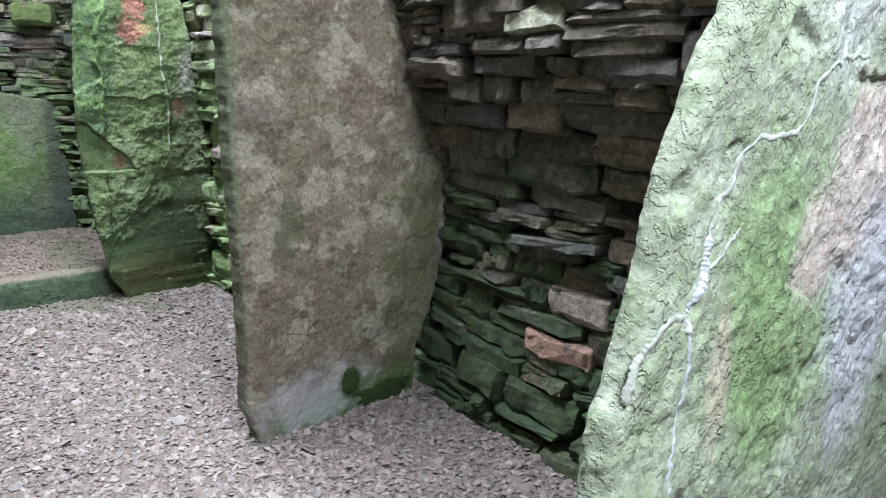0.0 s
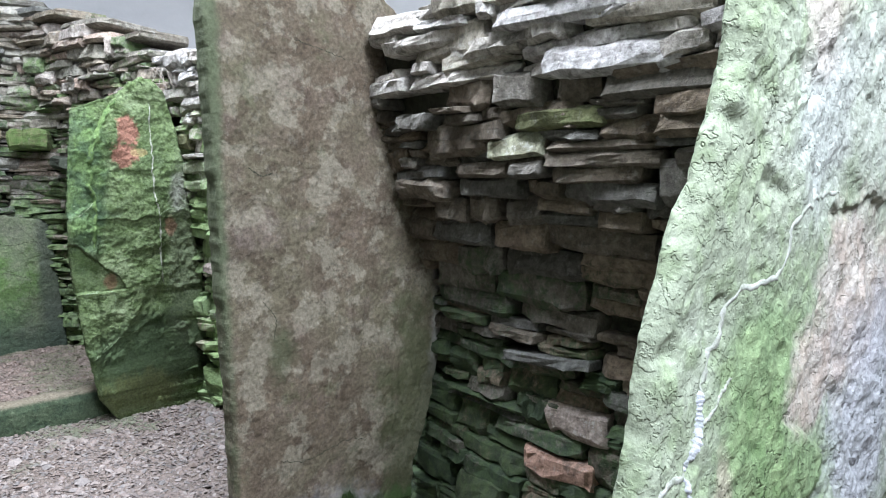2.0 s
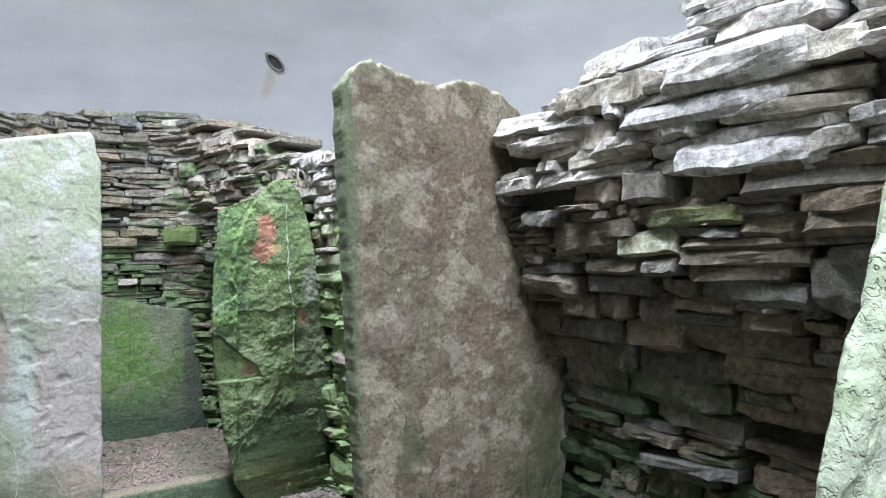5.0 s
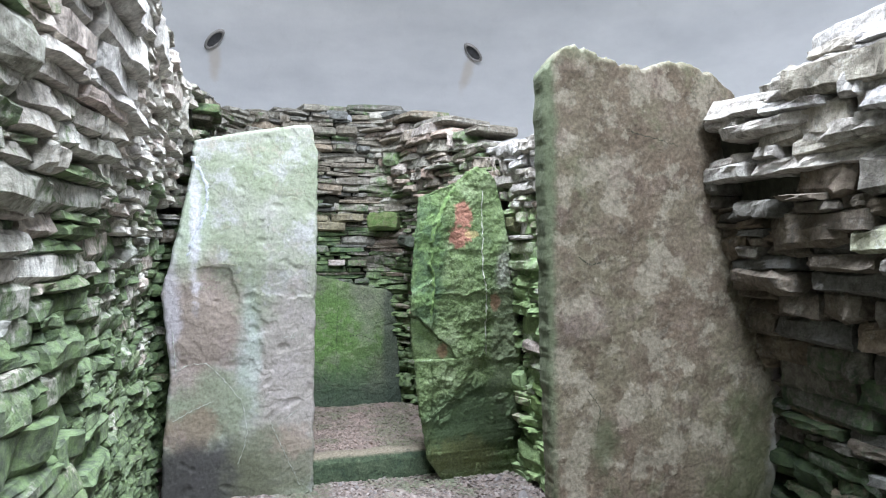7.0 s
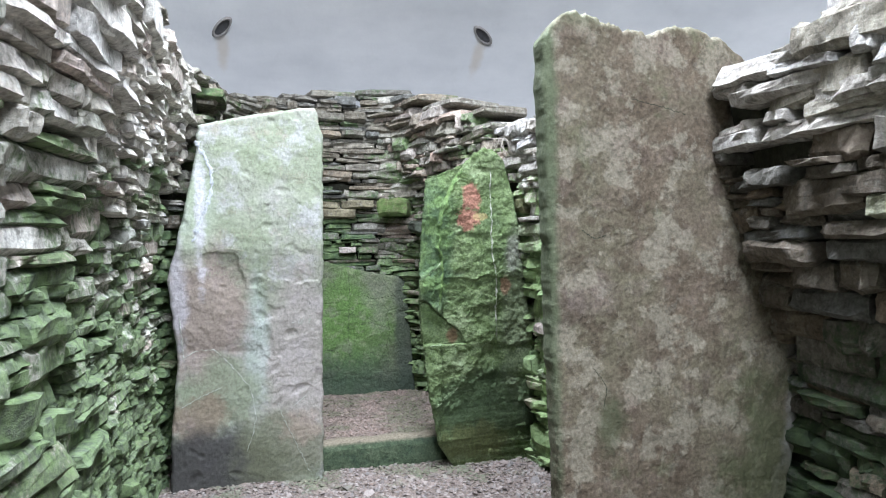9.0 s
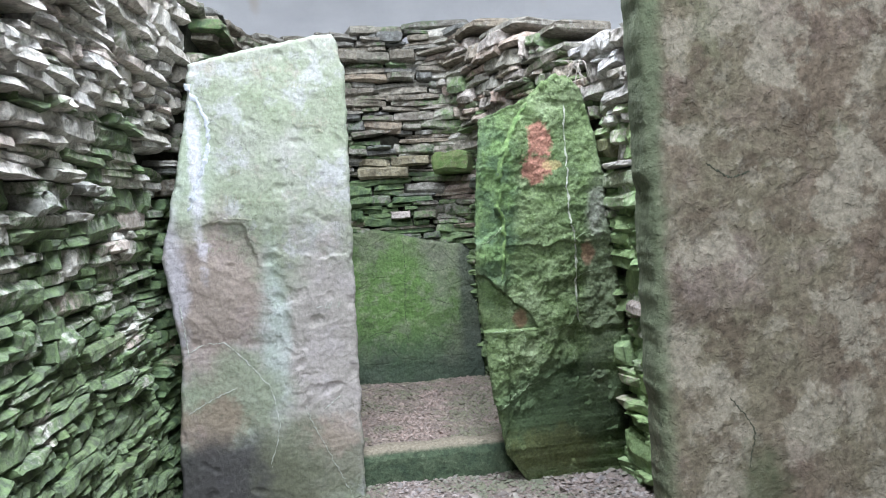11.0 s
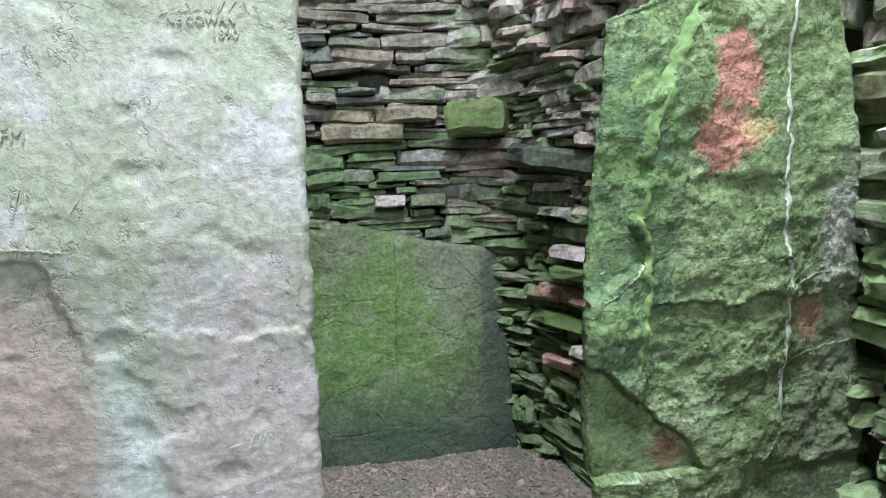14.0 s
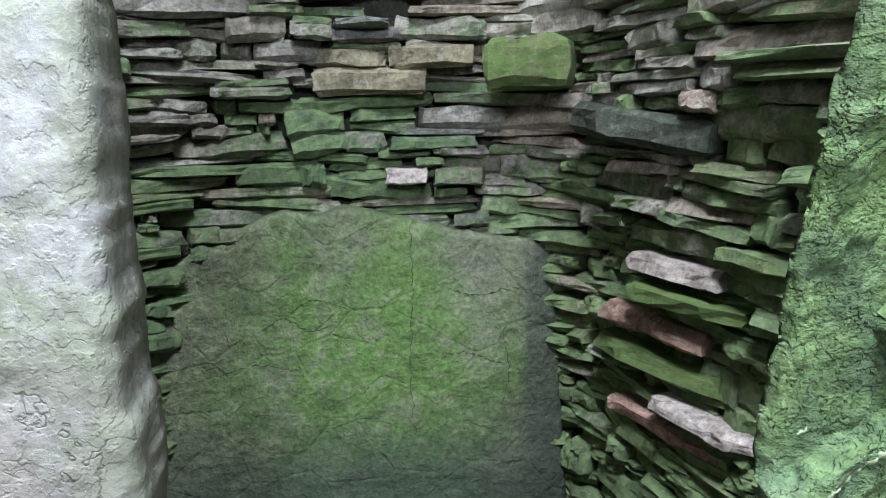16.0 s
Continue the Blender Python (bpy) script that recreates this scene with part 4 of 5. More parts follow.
CELL_SPECIAL = [  # x, y, z, length, height, yaw, tilt, sort
    (1.44, 5.5, 1.715, 0.27, 0.125, -25, 3, "block"), (1.12, 5.79, 1.365, 0.16, 0.05, -8, 0, "white"), (1.29, 5.76, 1.362, 0.19, 0.05, -15, 0, "slate"), (0.95, 5.78, 1.75, 0.24, 0.055, 0, 1, "flag"),
    (1.2, 5.72, 1.75, 0.27, 0.06, -12, -1, "flag"), (1.02, 5.76, 1.675, 0.42, 0.08, -5, 1, "flag"), (1.66, 5.25, 1.53, 0.5, 0.085, -62, 5, "slant"), (1.75, 5.3, 0.97, 0.44, 0.06, -68, 0, "pink"),
    (1.8, 5.28, 0.66, 0.46, 0.055, -68, 0, "pink"), (1.75, 5.2, 1.16, 0.34, 0.05, -68, 0, "white"), (1.76, 5.3, 0.86, 0.55, 0.055, -68, 0, "lush"), (1.8, 5.1, 0.76, 0.36, 0.045, -68, 0, "white"), (1.76, 5.15, 1.08, 0.4, 0.045, -68, 0, "lush"), (1.88, 4.42, 2.16, 0.36, 0.14, -80, 2, "pale_block"), (1.8, 4.62, 2.02, 0.3, 0.07, -75, -2, "pale_block"), (1.72, 4.95, 2.2, 0.42, 0.08, -70, 1, "pale_block")]
SORTS.update({"pale_block": (MAT_CAP, "rough pinkish white block"), "block": (MAT_LUSH, "blunt olive green block jutting from the wall"), "slate": (MAT_CELL, "grey blue flag"), "flag": (MAT_FLAG, "long buff flag"), "slant": (MAT_KERB, "slanting grey green flag"), "lush": (MAT_LUSH, "flag with vivid green algae")})
cell = dry_wall("wall_cell", "curved dry-stone wall of the end cell", [(2.1, 4.22), (1.98, 4.7), (1.87, 5.2), (1.77, 5.62), (1.56, 5.88), (1.0, 5.96), (0.4, 5.85), (0.02, 5.5), (-0.14, 5.0), (-0.18, 4.3)],
                table([(0, 0.0), (1.1, 0.06), (1.6, 0.14), (2.1, 0.26), (2.6, 0.36)]), table([(0, 2.18), (0.6, 2.38), (1.2, 2.53), (1.9, 2.65), (2.8, 2.58), (3.4, 2.51), (4.6, 2.4)]),
                MAT_CELL, 5, (0.2, 2.9), skip=lambda p: p.z < 0.9 and p.y > 5.72 and 0.35 < p.x < 1.35, thick=(0.026, 0.085), long=(0.1, 0.46),
                upper=(lambda p: p.x > 1.42, MAT_CELL_SIDE), capping=MAT_CELL, keepouts=[(x, y, z, w / 2, h / 2) for x, y, z, w, h, *_ in CELL_SPECIAL])
for k, (x, y, z, w, h, yaw, tilt, sort) in enumerate(CELL_SPECIAL):
    feature(cell, (x, y, z), (w, 0.26, h * 1.06), yaw, tilt, SORTS[sort][0], SORTS[sort][1], 60 + k)
west_tops = table([(0, 2.36), (0.8, 2.34), (1.3, 2.3), (1.6, 2.32), (2.1, 2.4)])
dry_wall("wall_west_far", "mossy green dry-stone wall with pale upper flags", [(-0.18, 4.28), (-0.2, 3.6), (-0.2, 2.9), (-0.2, 2.2)], table([(0, 0.0), (1.2, 0.0), (1.6, 0.07), (2.0, 0.165), (2.4, 0.24)]),
         west_tops, MAT_WEST, 6, (0, 2.2), upper=(lambda p: p.z > 1.72 + 0.5 * noise.noise(p * 5), MAT_WEST_CAP), capping=MAT_WEST_CAP, thick=(0.03, 0.08), long=(0.12, 0.42), jut=0.012, corner=0.05, steady=0.7, lumps=0.75)
# the thick wall of the first compartment, which stands a little proud of the far one and corbels in above
dry_wall("wall_west_near", "grey dry-stone wall of thick flags with green algae and a pale head", [(-0.15, 2.14), (-0.165, 1.9), (-0.21, 1.5), (-0.27, 0.95)],
         table([(0, 0.0), (1.45, 0.0), (1.65, 0.07), (2.0, 0.15), (2.2, 0.21)]), table([(0, 2.1), (0.3, 2.17), (0.6, 2.26), (1.2, 2.3)]), MAT_WEST, 7, (0, 1.2), thick=(0.05, 0.105), long=(0.18, 0.48),
         upper=(lambda p: p.z > 1.78 + 0.5 * noise.noise(p * 5), MAT_WEST_CAP), jut=0.007, steady=0.4, lumps=0.5, corner=0.03, flush=True)
dry_wall("wall_west_south", "dry-stone wall of the first compartment", [(-0.8, 2.1), (-0.82, 1.0), (-0.8, -1.5)], table([(0, 0.0), (2.6, 0.2)]), table([(0, 2.5), (4, 2.5)]), MAT_WEST, 37, (9, 9), thick=(0.08, 0.14))
# Out of view: added to close the chamber and reflect light back in.
dry_wall("wall_south", "unseen dry-stone wall added to close the chamber behind", [(-1.0, -1.45), (1.0, -1.5), (3.0, -1.45)], table([(0, 0.0), (2.6, 0.1)]), table([(0, 2.3), (4, 2.3)]), MAT_EAST, 8, (9, 9), thick=(0.08, 0.14))

# ---- standing stones ----
def soft(v, w=0.014):
    return smooth(v / max(w, 0.014))


def wobble(x, z, k=0.03, f=7):
    return k * noise.fractal(Vector((x * f, 2.5, z * f)), 0.8, 2, 5)


def left_ledge(x, z):
    w = wobble(x, z, 0.06, 6)
    sunk = soft(0.3 + w - x, 0.03) * soft(x - 0.04, 0.06) * soft(z - 1.12 + w, 0.2) * soft(1.385 + w * 0.4 - z) * soft(z - 0.75 + w * 2, 0.1)
    crust = soft(x - 0.42 + w * 2, 0.03) * soft(1.22 + 2 * w - z) * soft(z - 0.62 + w * 2)
    return 0.013 * sunk - 0.0035 * crust


green_ridge = table([(1.04, 1.45), (1.22, 1.46), (1.33, 1.461), (1.39, 1.432), (1.46, 1.448), (1.56, 1.442), (1.64, 1.472), (1.75, 1.51), (1.88, 1.586)])
bite_top = table([(1.27, 1.088), (1.36, 1.073), (1.434, 1.014), (1.511, 0.932), (1.59, 0.87), (1.622, 0.798)])


def green_ledge(x, z):
    w = wobble(x, z, 0.02, 12)
    strip = soft(green_ridge(z) + w - x) * soft(z - 1.2 - 0.65 * (x - 1.302) + w)
    bite = soft(bite_top(x) + w * 0.7 - z) * soft(z - 0.785 - w * 0.3) * soft(1.63 - x)
    shelf = soft(1.212 + w - z) * soft(x - 1.465 + w)
    brow = soft(1.487 + w - z) * soft(x - 1.53 + 2 * w) * soft(1.78 + w - x) * soft(z - 1.3, 0.2)
    corner = soft(x - 1.75 - 0.6 * (z - 0.77) + w) * soft(0.78 + w - z)
    edge = soft(x - 1.83 + w) * soft(1.24 + w - z)
    foot = soft(0.4 + 0.55 * (x - 1.43) + w - z)
    strata = 0.0025 * noise.fractal(Vector((x * 9, 1, z * 18)), 0.7, 2.1, 6) * soft(z - 0.55, 0.4) + 0.004 * abs(noise.noise(Vector((x * 22, 3, z * 26))))
    strata += 0.014 * noise.fractal(Vector((x * 9, 8, z * 9)), 0.7, 2.1, 6) * soft(0.8 - z, 0.3)
    return 0.034 * strip + 0.06 * bite + 0.02 * shelf + 0.009 * brow + 0.016 * corner + 0.012 * edge + 0.014 * foot + strata


near_rim = table([(0.6, 1.9), (0.87, 1.78), (0.95, 1.64), (1.0, 1.52), (1.16, 1.66), (1.28, 1.74), (1.4, 1.76)])


def near_ledge(x, z):
    w = wobble(x, z, 0.04, 6)
    sunk = soft(x - near_rim(z) + w) * soft(1.38 + w - z)
    crack = 1.23 + 0.42 * (z - 1.1) + wobble(z * 2, 1, 0.03, 5)
    gap = max(0, 1 - abs(x - crack) / 0.024) * soft(1.26 - z) * soft(z - 0.7)
    return 0.014 * sunk + 0.012 * gap


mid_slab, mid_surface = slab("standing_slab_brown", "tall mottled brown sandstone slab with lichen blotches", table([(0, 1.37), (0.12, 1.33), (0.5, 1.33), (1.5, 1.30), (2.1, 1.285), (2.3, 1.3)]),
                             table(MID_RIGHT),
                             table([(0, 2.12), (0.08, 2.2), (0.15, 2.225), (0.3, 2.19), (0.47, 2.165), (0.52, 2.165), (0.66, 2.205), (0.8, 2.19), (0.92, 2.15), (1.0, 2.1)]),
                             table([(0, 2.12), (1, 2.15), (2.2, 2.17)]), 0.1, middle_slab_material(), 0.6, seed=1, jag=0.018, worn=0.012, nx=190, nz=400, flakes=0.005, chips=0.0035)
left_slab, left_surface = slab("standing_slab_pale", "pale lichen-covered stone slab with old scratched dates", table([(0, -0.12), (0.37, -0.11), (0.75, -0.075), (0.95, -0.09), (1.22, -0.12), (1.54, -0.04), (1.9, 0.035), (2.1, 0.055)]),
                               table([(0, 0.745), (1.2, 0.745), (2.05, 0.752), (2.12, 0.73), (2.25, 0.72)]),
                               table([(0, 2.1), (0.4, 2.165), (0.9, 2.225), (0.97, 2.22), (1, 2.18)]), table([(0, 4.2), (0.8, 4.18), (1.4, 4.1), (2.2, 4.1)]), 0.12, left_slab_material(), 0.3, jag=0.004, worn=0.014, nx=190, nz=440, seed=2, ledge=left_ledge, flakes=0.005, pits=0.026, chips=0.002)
green_slab, green_surface = slab("standing_slab_mossy", "green moss-covered stone slab with a red patch", table([(0, 1.56), (0.15, 1.46), (0.5, 1.385), (0.76, 1.36), (1.12, 1.325), (1.42, 1.335), (1.8, 1.36), (2.0, 1.4)]),
                                 table([(0, 2.1), (0.5, 2.12), (0.75, 2.1), (1.1, 2.05), (1.32, 2.0), (1.5, 1.97), (1.73, 1.92), (1.85, 1.88), (2.0, 1.83)]),
                                 table([(0, 1.81), (0.42, 1.9), (0.6, 1.97), (0.72, 2.0), (0.9, 2.0), (1, 1.93)]), table([(0, 4.12), (1, 4.09), (2, 4.0)]), 0.045, green_slab_material(), 0.8, nx=190, nz=440, seed=3, ledge=green_ledge, flakes=0.005, chips=0.005)
near_slab, near_surface = slab("standing_slab_algae", "light green algae-covered slab with a pale crack", table([(0, 0.92), (0.77, 0.99), (0.87, 0.995), (0.95, 1.035), (1.03, 1.06), (1.13, 1.085), (1.22, 1.095), (1.34, 1.15), (1.42, 1.2), (1.59, 1.275), (1.83, 1.315), (2.2, 1.34)]),
                               table([(0, 2.8), (2.2, 2.75)]), table([(0, 2.05), (0.3, 2.2), (0.7, 2.15), (1, 2.0)]), table([(0, 0.42), (2.2, 0.4)]), 0.05, near_slab_material(), 0.8, nx=300, nz=400, seed=4, ledge=near_ledge, chips=0.005, flakes=0.004, pits=0.016, worn=0.03)
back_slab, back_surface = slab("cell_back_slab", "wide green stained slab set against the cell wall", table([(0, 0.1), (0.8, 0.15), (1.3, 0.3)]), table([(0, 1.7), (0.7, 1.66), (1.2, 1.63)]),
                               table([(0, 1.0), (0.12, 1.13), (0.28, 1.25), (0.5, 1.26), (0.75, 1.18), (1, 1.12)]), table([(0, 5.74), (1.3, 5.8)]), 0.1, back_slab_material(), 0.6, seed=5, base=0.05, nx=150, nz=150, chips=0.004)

for k, (line, width, mat) in enumerate((
        ([(0.04, 2.01), (0.11, 1.88), (0.125, 1.74), (0.08, 1.6), (0.02, 1.44)], 0.022, MAT_BLUE_VEIN), ([(-0.06, 0.78), (0.11, 0.82), (0.25, 0.68), (0.32, 0.58), (0.35, 0.39), (0.3, 0.19)], 0.004, MAT_VEIN),
        ([(-0.06, 0.49), (0.05, 0.55), (0.17, 0.6)], 0.004, MAT_VEIN), ([(0.47, 0.49), (0.58, 0.24), (0.68, 0.02)], 0.003, MAT_VEIN), ([(0.57, 0.46), (0.65, 0.52)], 0.005, MAT_VEIN),
        ([(-0.06, 1.02), (-0.05, 0.9), (-0.04, 0.76)], 0.006, MAT_VEIN), ([(0.12, 1.385), (0.2, 1.4), (0.3, 1.39)], 0.006, MAT_CARVED))):
    vein(left_slab, left_surface, line, width, mat, seed=k + 1)
for k, (line, width) in enumerate((([(1.765, 1.87), (1.777, 1.63), (1.783, 1.48), (1.788, 1.34), (1.82, 1.2), (1.827, 1.04), (1.834, 0.88), (1.85, 0.79)], 0.009), ([(1.395, 0.784), (1.46, 0.79), (1.535, 0.807)], 0.007), ([(1.535, 0.807), (1.561, 0.746), (1.554, 0.68)], 0.005),
                                   ([(1.43, 0.4), (1.58, 0.5), (1.74, 0.54), (1.87, 0.64)], 0.005), ([(1.813, 1.22), (1.86, 1.25), (1.91, 1.258)], 0.005), ([(1.84, 1.037), (1.9, 1.06), (2.04, 1.08)], 0.004), ([(1.736, 0.761), (1.8, 0.81), (1.834, 0.884)], 0.006),
                                   ([(1.82, 0.6), (1.825, 0.665), (1.955, 0.68)], 0.004), ([(1.36, 1.28), (1.4, 1.296), (1.454, 1.325)], 0.006), ([(1.355, 1.22), (1.4, 1.242), (1.461, 1.304)], 0.005))):
    vein(green_slab, green_surface, line, width, MAT_STREAK if k == 0 else MAT_GREEN_VEIN, seed=k + 21)
vein(green_slab, green_surface, [(1.586, 1.88), (1.51, 1.747), (1.475, 1.639), (1.447, 1.558), (1.453, 1.46), (1.437, 1.391), (1.466, 1.332), (1.466, 1.217), (1.456, 1.04)], 0.016, MAT_RIDGE, "ridge", "jagged ridge of bright green algae", 0.006, seed=29, steps=110)
for k, (line, width, mat) in enumerate((([(1.8, 1.4), (1.62, 1.385), (1.54, 1.36), (1.5, 1.28), (1.42, 1.26), (1.33, 1.255), (1.28, 1.19), (1.235, 1.12)], 0.0075, MAT_VEIN), ([(1.235, 1.12), (1.228, 1.07), (1.19, 1.01)], 0.009, MAT_BLUE_VEIN),
                                        ([(1.19, 1.01), (1.12, 1.015), (1.06, 0.97), (1.035, 0.92)], 0.008, MAT_VEIN), ([(1.23, 1.07), (1.29, 1.1), (1.33, 1.12)], 0.005, MAT_VEIN), ([(1.19, 1.01), (1.2, 0.9), (1.16, 0.74)], 0.006, MAT_BLUE_VEIN))):
    vein(near_slab, near_surface, line, width * 1.6, mat, seed=k + 41, broken=0.5)


def moss_patch(parent, surface, cx, cz, rx, rz, material, label, seed):
    """A cushion of moss with a ragged rim on a slab's face."""
    bm = bmesh.new()
    n, rings = 36, 7
    grid = []
    for r in range(rings + 1):
        row = []
        for i in range(n):
            a = 2 * math.pi * i / n
            k = r / rings * (1 + 0.55 * noise.fractal(Vector((math.cos(a) * 1.6, math.sin(a) * 1.6, seed)), 0.8, 2, 4))
            x, z = cx + rx * k * math.cos(a), cz + rz * k * math.sin(a)
            lift = 0.007 * (1 - (r / rings) ** 3) + 0.003 * noise.noise(Vector((x * 60, seed, z * 60))) - 0.003 * (r == rings)
            row.append(bm.verts.new((x, surface(x, z) - lift, z)))
        grid.append(row)
    for a, c in zip(grid, grid[1:]):
        for i in range(n):
            bm.faces.new((a[i], a[(i + 1) % n], c[(i + 1) % n], c[i]))
    bmesh.ops.recalc_face_normals(bm, faces=bm.faces)
    return part("moss_patch", bm, material, parent, label)


moss_patch(mid_slab, mid_surface, 1.78, 0.13, 0.045, 0.06, MAT_MOSS, "dark green moss", 1)
moss_patch(mid_slab, mid_surface, 1.95, 0.04, 0.16, 0.05, MAT_MOSS, "dark green moss", 3)
for k, (line, width) in enumerate((([(1.42, 1.47), (1.47, 1.44), (1.52, 1.45)], 0.004), ([(1.62, 1.93), (1.75, 1.9), (1.84, 1.88)], 0.003), ([(1.5, 0.4), (1.62, 0.37), (1.78, 0.4), (1.9, 0.38)], 0.003), ([(1.45, 1.0), (1.5, 0.93), (1.49, 0.85)], 0.003))):
    vein(mid_slab, mid_surface, line, width, MAT_CRACK, "crack", "thin dark crack", 0.001, seed=k + 61)
for k, (line, width) in enumerate((([(1.13, 0.45), (1.12, 0.7), (1.135, 1.0), (1.13, 1.2)], 0.003), ([(0.72, 0.92), (0.8, 0.96), (0.92, 0.92)], 0.004), ([(0.95, 0.62), (1.02, 0.68), (1.1, 0.65)], 0.003), ([(0.4, 0.7), (0.6, 0.74), (0.75, 0.71)], 0.003), ([(1.3, 0.5), (1.42, 0.46), (1.58, 0.5)], 0.004), ([(0.55, 1.02), (0.63, 1.0), (0.7, 1.05)], 0.003),
                                   ([(0.62, 0.86), (0.7, 0.9), (0.78, 0.85), (0.86, 0.87)], 0.004), ([(1.25, 0.98), (1.36, 0.95), (1.5, 0.97), (1.6, 0.93)], 0.004), ([(1.2, 0.72), (1.3, 0.75), (1.45, 0.7)], 0.004), ([(0.84, 0.5), (0.95, 0.53), (1.05, 0.5)], 0.004), ([(1.45, 0.82), (1.47, 0.66), (1.44, 0.52)], 0.003))):
    vein(back_slab, back_surface, line, width, MAT_CRACK, "crack", "thin dark crack", 0.001, seed=k + 71)


def carved_word(parent, surface, x, z, width, height, seed, material):
    """A line of worn writing that can no longer be read, as plain strokes."""
    rng = random.Random(seed)
    bm = bmesh.new()
    at = 0.0
    while at < width:
        for _ in range(2):
            a = (x + at + rng.uniform(0, height * 0.5), z + rng.uniform(0, height * 0.3))
            c = (a[0] + rng.uniform(-0.3, 0.5) * height, z + height * rng.uniform(0.7, 1))
            if rng.random() < 0.4:
                c = (a[0] + height * 0.5, a[1] + rng.uniform(0, 0.2) * height)
            d = Vector((c[0] - a[0], 0, c[1] - a[1])).normalized() * 0.0016
            q = [bm.verts.new((px + sx * d.z, surface(px, pz) - 0.0025, pz - sx * d.x)) for px, pz, sx in ((*a, -1), (*a, 1), (*c, 1), (*c, -1))]
            bm.faces.new(q)
        at += height * 0.8
    return tagged(part("carved_writing", bm, material, parent, "worn scratched writing"), kind="stuff")


for k, (x, z, w, h, mat) in enumerate(((0.22, 2.1, 0.2, 0.03, MAT_CARVED), (0.3, 2.05, 0.18, 0.028, MAT_CARVED), (0.42, 1.98, 0.16, 0.025, MAT_CARVED), (0.5, 1.82, 0.16, 0.03, MAT_CARVED),
                                       (0.06, 1.3, 0.2, 0.032, MAT_CARVED), (0.08, 1.25, 0.18, 0.025, MAT_CARVED), (0.55, 0.95, 0.12, 0.04, MAT_VEIN))):
    carved_word(left_slab, left_surface, x, z, w, h, k, mat)


def carved_date(parent, surface, text, x, z, height, material, label="scratched date 1890"):
    font = bpy.data.curves.new("carved_date", "FONT")
    font.body, font.size, font.extrude = text, height * 1.4, 0.001
    tmp = new("carved_date", font)
    mesh = bpy.data.meshes.new_from_object(tmp.evaluated_get(bpy.context.evaluated_depsgraph_get()))
    bpy.data.objects.remove(tmp)
    turn = pose(0, 0, 0, 90)
    for v in mesh.vertices:
        p = turn @ v.co + Vector((x, 0, z))
        v.co = (p.x, surface(p.x, p.z) - 0.003 + p.y, p.z)
    mesh.materials.clear()
    return link("carved_date", mesh, material, parent, label)


carved_date(left_slab, left_surface, "1890", 0.588, 1.777, 0.018, MAT_CARVED)
carved_date(left_slab, left_surface, "NE COWAN", 0.51, 1.803, 0.016, MAT_CARVED, "scratched capital letters")
carved_date(left_slab, left_surface, "FM", 0.212, 1.595, 0.026, MAT_CARVED, "scratched initials")
carved_word(left_slab, left_surface, 0.17, 1.46, 0.16, 0.06, 32, MAT_CARVED)

def roots():
    """Dry root strands that hang over the top of the mossy slab."""
    base = new("root_strands")
    base.location = (1.78, 4.02, 2.02)
    rng = random.Random(5)
    for k in range(7):
        curve = bpy.data.curves.new("strand", "CURVE")
        curve.dimensions, curve.bevel_depth, curve.bevel_resolution = "3D", 0.0022, 1
        spline = curve.splines.new("POLY")
        n = 9
        spline.points.add(n)
        x, y, z = rng.uniform(-0.08, 0.1), 0.07, 0.06
        dx = rng.uniform(-0.012, 0.012)
        for i in range(n + 1):
            spline.points[i].co = (x, y, z, 1)
            x += dx + rng.uniform(-0.008, 0.008)
            y = max(-0.012, y - 0.022) + rng.uniform(-0.003, 0.003)
            z -= 0.004 if i < 3 else rng.uniform(0.008, 0.026)
        curve.materials.append(MAT_ROOT)
        ob = new("strand", curve)
        ob.parent = base
    return tagged(base, "dry pale root strands hanging over the mossy slab", "roots")


roots()

# ---- kerb ----
def kerb_material():
    s = Shade("mossy_kerb", 0.92)
    n, fine = s.noise(16, 5, 0.7), s.noise(60, 4, 0.7)
    col = s.ramp(n, (0.3, (0.03, 0.05, 0.032)), (0.55, (0.06, 0.085, 0.05)), (0.75, (0.11, 0.14, 0.09)))
    top = s.step(s.math("ADD", s.split(2), s.math("MULTIPLY", n, 0.03)), 0.155, 0.18)
    col = s.mix(s.math("MULTIPLY", top, 0.8), col, (0.26, 0.22, 0.17))
    col = s.mix(1.0, col, s.ramp(fine, (0.32, (0.6, 0.6, 0.6)), (0.68, (1.3, 1.3, 1.3))), "MULTIPLY")
    return s.done(col, ((n, 0.5, 0.03), (fine, 0.6, 0.01)))


def kerb():
    bm = bmesh.new()
    n, rows = 40, []
    for i in range(n + 1):
        x = 0.7 + 0.86 * i / n
        w = 0.012 * noise.fractal(Vector((x * 7, 1, 1)), 0.8, 2, 4)
        prof = ((4.325, -0.06), (4.328, 0.05), (4.335, 0.12), (4.355, 0.158), (4.4, 0.17), (4.46, 0.165), (4.47, -0.06))
        rows.append([bm.verts.new((x, y + w + 0.006 * noise.noise(Vector((x * 20, z * 20, 2))), z + w * 0.7)) for y, z in prof])
    for a, b in zip(rows, rows[1:]):
        for k in range(len(a)):
            j = (k + 1) % len(a)
            bm.faces.new((a[k], b[k], b[j], a[j]))
    bm.faces.new(rows[0])
    bm.faces.new(rows[-1][::-1])
    bmesh.ops.recalc_face_normals(bm, faces=bm.faces)
    return tagged(part("kerb_stone", bm, kerb_material()), "low dark green kerb stone across the cell entrance", "kerb")


kerb()

# ---- dome ----
DOME_C, DOME_R = Vector((1.0, 2.3, 1.5)), Vector((4.4, 4.9, 3.2))


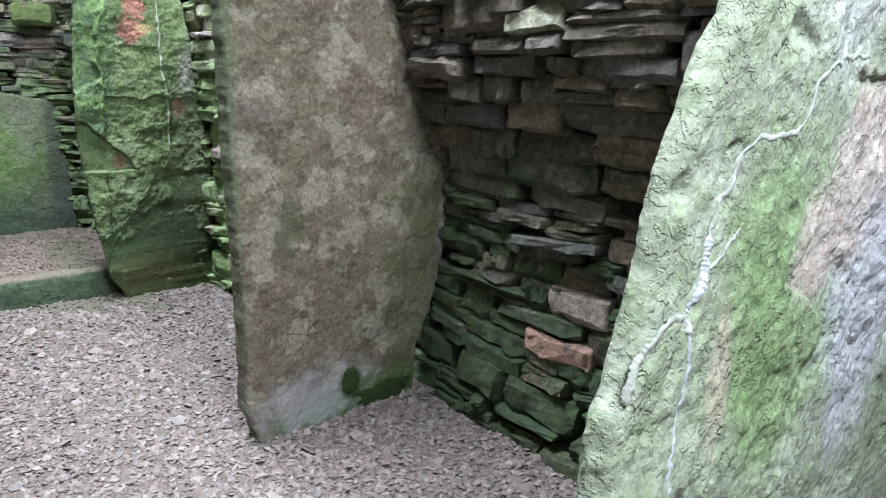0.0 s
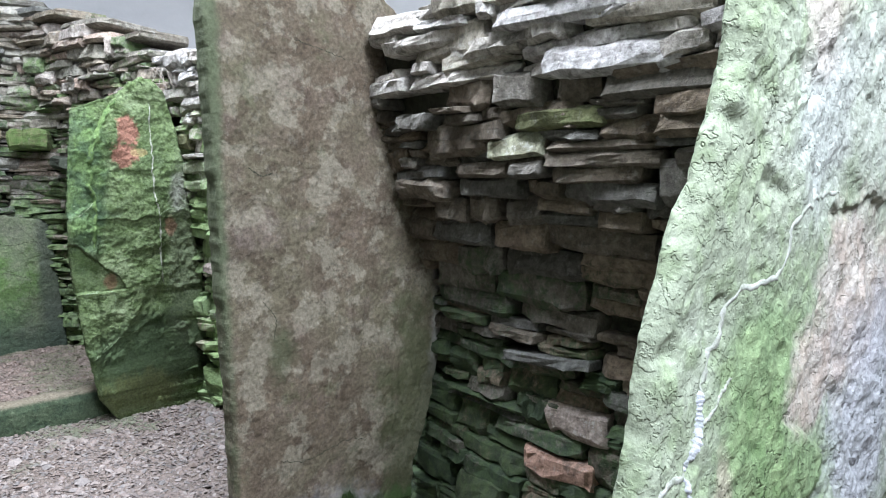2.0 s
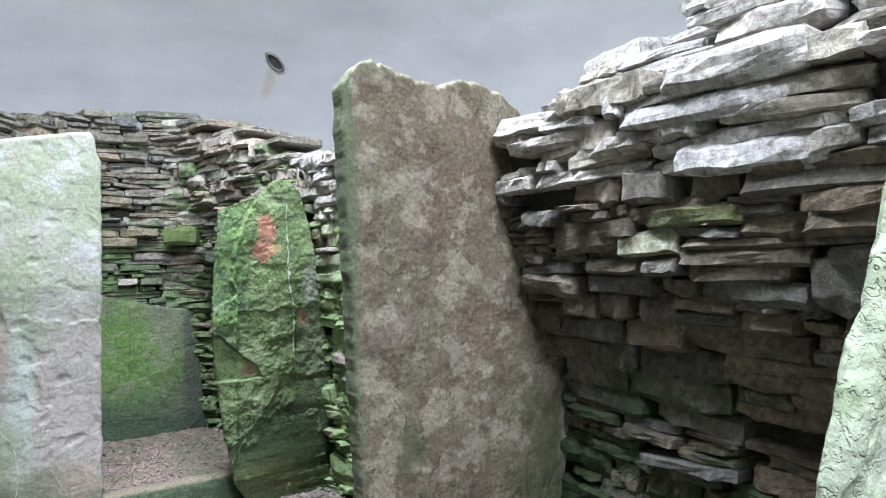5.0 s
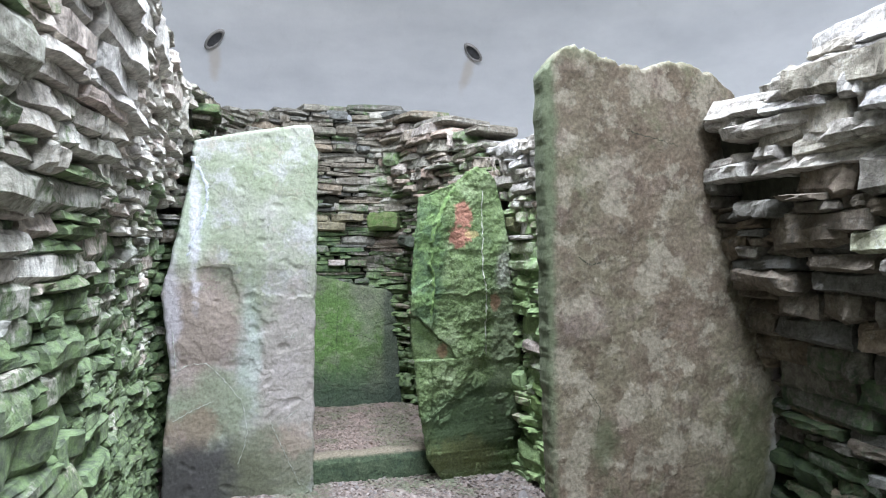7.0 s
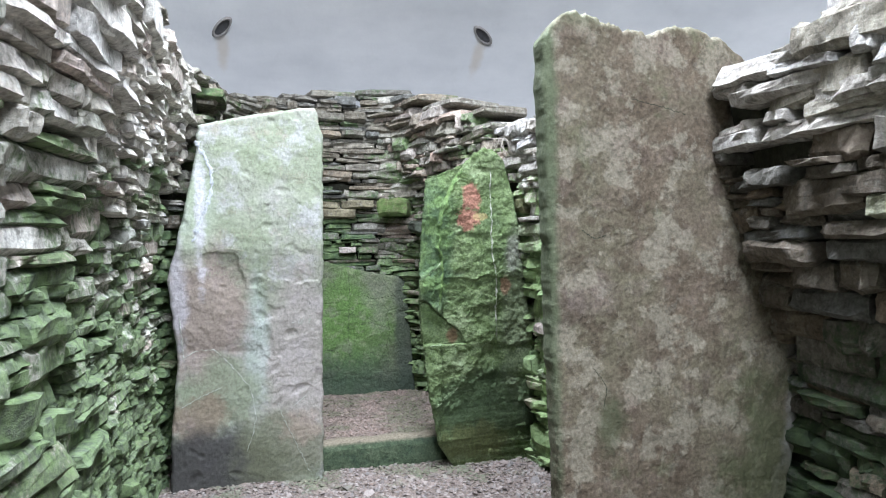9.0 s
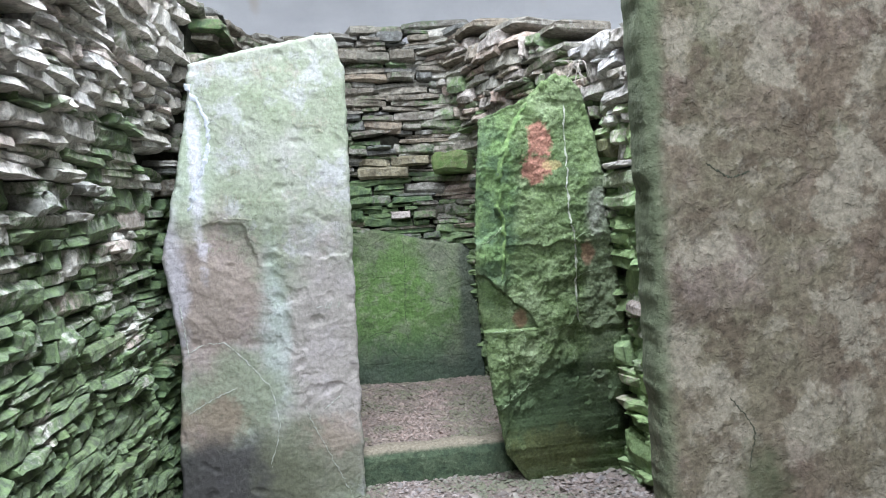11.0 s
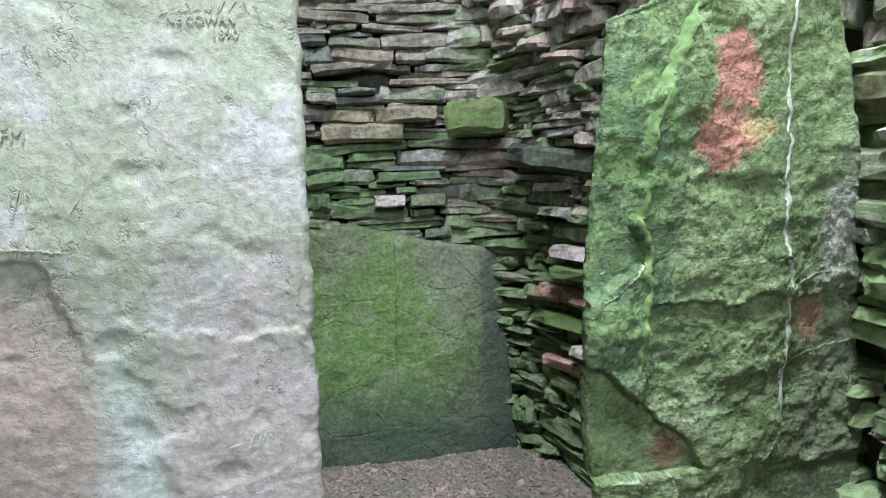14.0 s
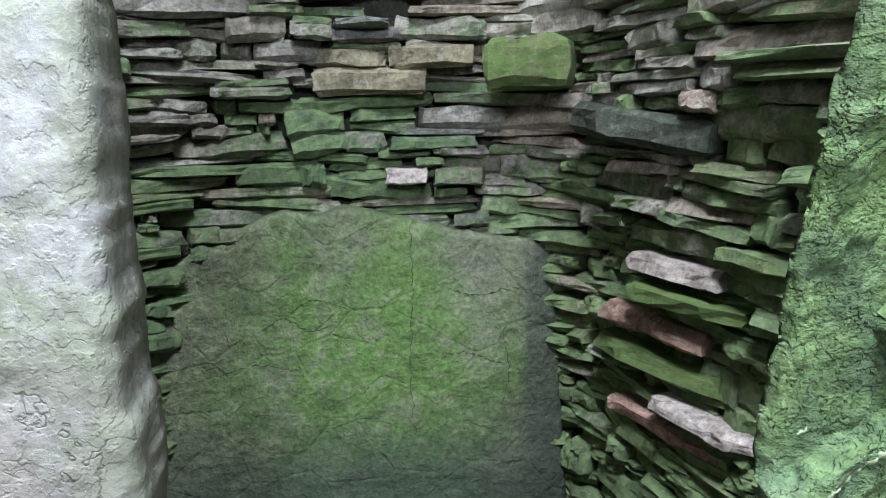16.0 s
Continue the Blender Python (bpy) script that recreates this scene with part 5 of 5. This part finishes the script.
def dome_point(a, e, grow=0.0):
    return Vector((DOME_C.x + (DOME_R.x + grow) * math.cos(e) * math.cos(a), DOME_C.y + (DOME_R.y + grow) * math.cos(e) * math.sin(a), DOME_C.z + (DOME_R.z + grow) * math.sin(e)))


def dome():
    """A plastered concrete shell with thickness, open at its skylights."""
    bm = bmesh.new()
    na, ne = 120, 44
    shells = []
    for grow in (0.0, 0.15):
        shells.append([[bm.verts.new(dome_point(2 * math.pi * i / na, math.pi / 2 * j / ne, grow)) for i in range(na)] for j in range(ne)])
    def opened(i, j):
        p = (shells[0][j][i].co + shells[0][j + 1][(i + 1) % na].co) / 2
        return any(abs(p.x - x) < r and abs(p.y - y) < r and p.z > 3.2 for x, y, r, _ in SKYLIGHTS)
    for j in range(ne - 1):
        for i in range(na):
            k = (i + 1) % na
            if opened(i, j):
                continue
            a, b = shells
            bm.faces.new((a[j][i], a[j + 1][i], a[j + 1][k], a[j][k]))
            bm.faces.new((b[j][i], b[j][k], b[j + 1][k], b[j + 1][i]))
    return tagged(part("ceiling", bm, MAT_DOME), "pale grey plastered concrete dome over the chamber", "ceiling", kind="structure")


ceiling = dome()
for p in ceiling.data.polygons:
    p.use_smooth = True
for x, y, r, watts in SKYLIGHTS:
    h = DOME_C.z + DOME_R.z * math.sqrt(max(0, 1 - ((x - DOME_C.x) / DOME_R.x) ** 2 - ((y - DOME_C.y) / DOME_R.y) ** 2))
    lamp = new("skylight", bpy.data.lights.new("skylight", "AREA"))
    lamp.data.size, lamp.data.energy, lamp.data.color = 2 * r, watts, (0.87, 0.94, 1.07)
    out = Vector(((x - DOME_C.x) / DOME_R.x ** 2, (y - DOME_C.y) / DOME_R.y ** 2, (h - DOME_C.z) / DOME_R.z ** 2)).normalized()
    eye = Vector((x, y, h)) + out * 0.12
    lamp.matrix_world = look(eye, eye - out)

def drain(x, z, tilt):
    """A slanting drain hole on the dome: a worn plaster lip round a dark disc that paints the hole's inner shade."""
    y = DOME_C.y + DOME_R.y * math.sqrt(1 - ((x - DOME_C.x) / DOME_R.x) ** 2 - ((z - DOME_C.z) / DOME_R.z) ** 2)
    out = Vector(((x - DOME_C.x) / DOME_R.x ** 2, (y - DOME_C.y) / DOME_R.y ** 2, (z - DOME_C.z) / DOME_R.z ** 2)).normalized()
    base = new("drain_hole")
    base.matrix_world = look((x, y, z), Vector((x, y, z)) + out, tilt)
    n = 28
    for name, rings, mat, label in (("lip", ((0.052, 0.02), (0.062, 0.022), (0.07, 0.004), (0.062, -0.03), (0.05, -0.03)), MAT_PIPE, ""), ("mouth", ((0.001, 0.004), (0.053, 0.006), (0.053, -0.02), (0.001, -0.02)), MAT_HOLE, "dark disc painted as the hole's shaded inside")):
        bm = bmesh.new()
        vs = [[bm.verts.new((r * 0.8 * math.cos(6.28319 * i / n), r * 1.7 * math.sin(6.28319 * i / n), h)) for i in range(n)] for r, h in rings]
        for a, c in zip(vs, vs[1:] + vs[:1]):
            for i in range(n):
                bm.faces.new((a[i], a[(i + 1) % n], c[(i + 1) % n], c[i]))
        bmesh.ops.recalc_face_normals(bm, faces=bm.faces)
        part(name, bm, mat, base, label)
    return tagged(base, "small dark slanting drain hole in the dome plaster", "drain hole", "drains in the dome")


drain(0.12, 3.30, -28)
drain(2.42, 3.33, 35)

# ---- ledge behind the walls ----
def ledge_sheet():
    bm = bmesh.new()
    na = 64
    inner, outer = [], []
    for i in range(na):
        a = 2 * math.pi * i / na
        inner.append(bm.verts.new((1.0 + 1.75 * math.cos(a), 2.3 + 4.05 * math.sin(a), 2.05)))
        outer.append(bm.verts.new((1.0 + 4.4 * math.cos(a), 2.3 + 4.9 * math.sin(a), 2.1)))
    for i in range(na):
        k = (i + 1) % na
        bm.faces.new((inner[i], outer[i], outer[k], inner[k]))
    return tagged(part("ledge", bm, MAT_CORE), "rough stony ledge between wall tops and dome", "ledge", kind="structure")


ledge_sheet()
gravel("gravel", "pinkish grey angular gravel chips", -0.2, 2.25, 0.6, 4.36, 0.0, 40000, 0.0102, MAT_GRAVEL, 1)
gravel("fine_gravel", "fine reddish brown gravel chips", 0.1, 1.9, 4.42, 5.85, 0.15, 20000, 0.0072, MAT_FINE, 2)
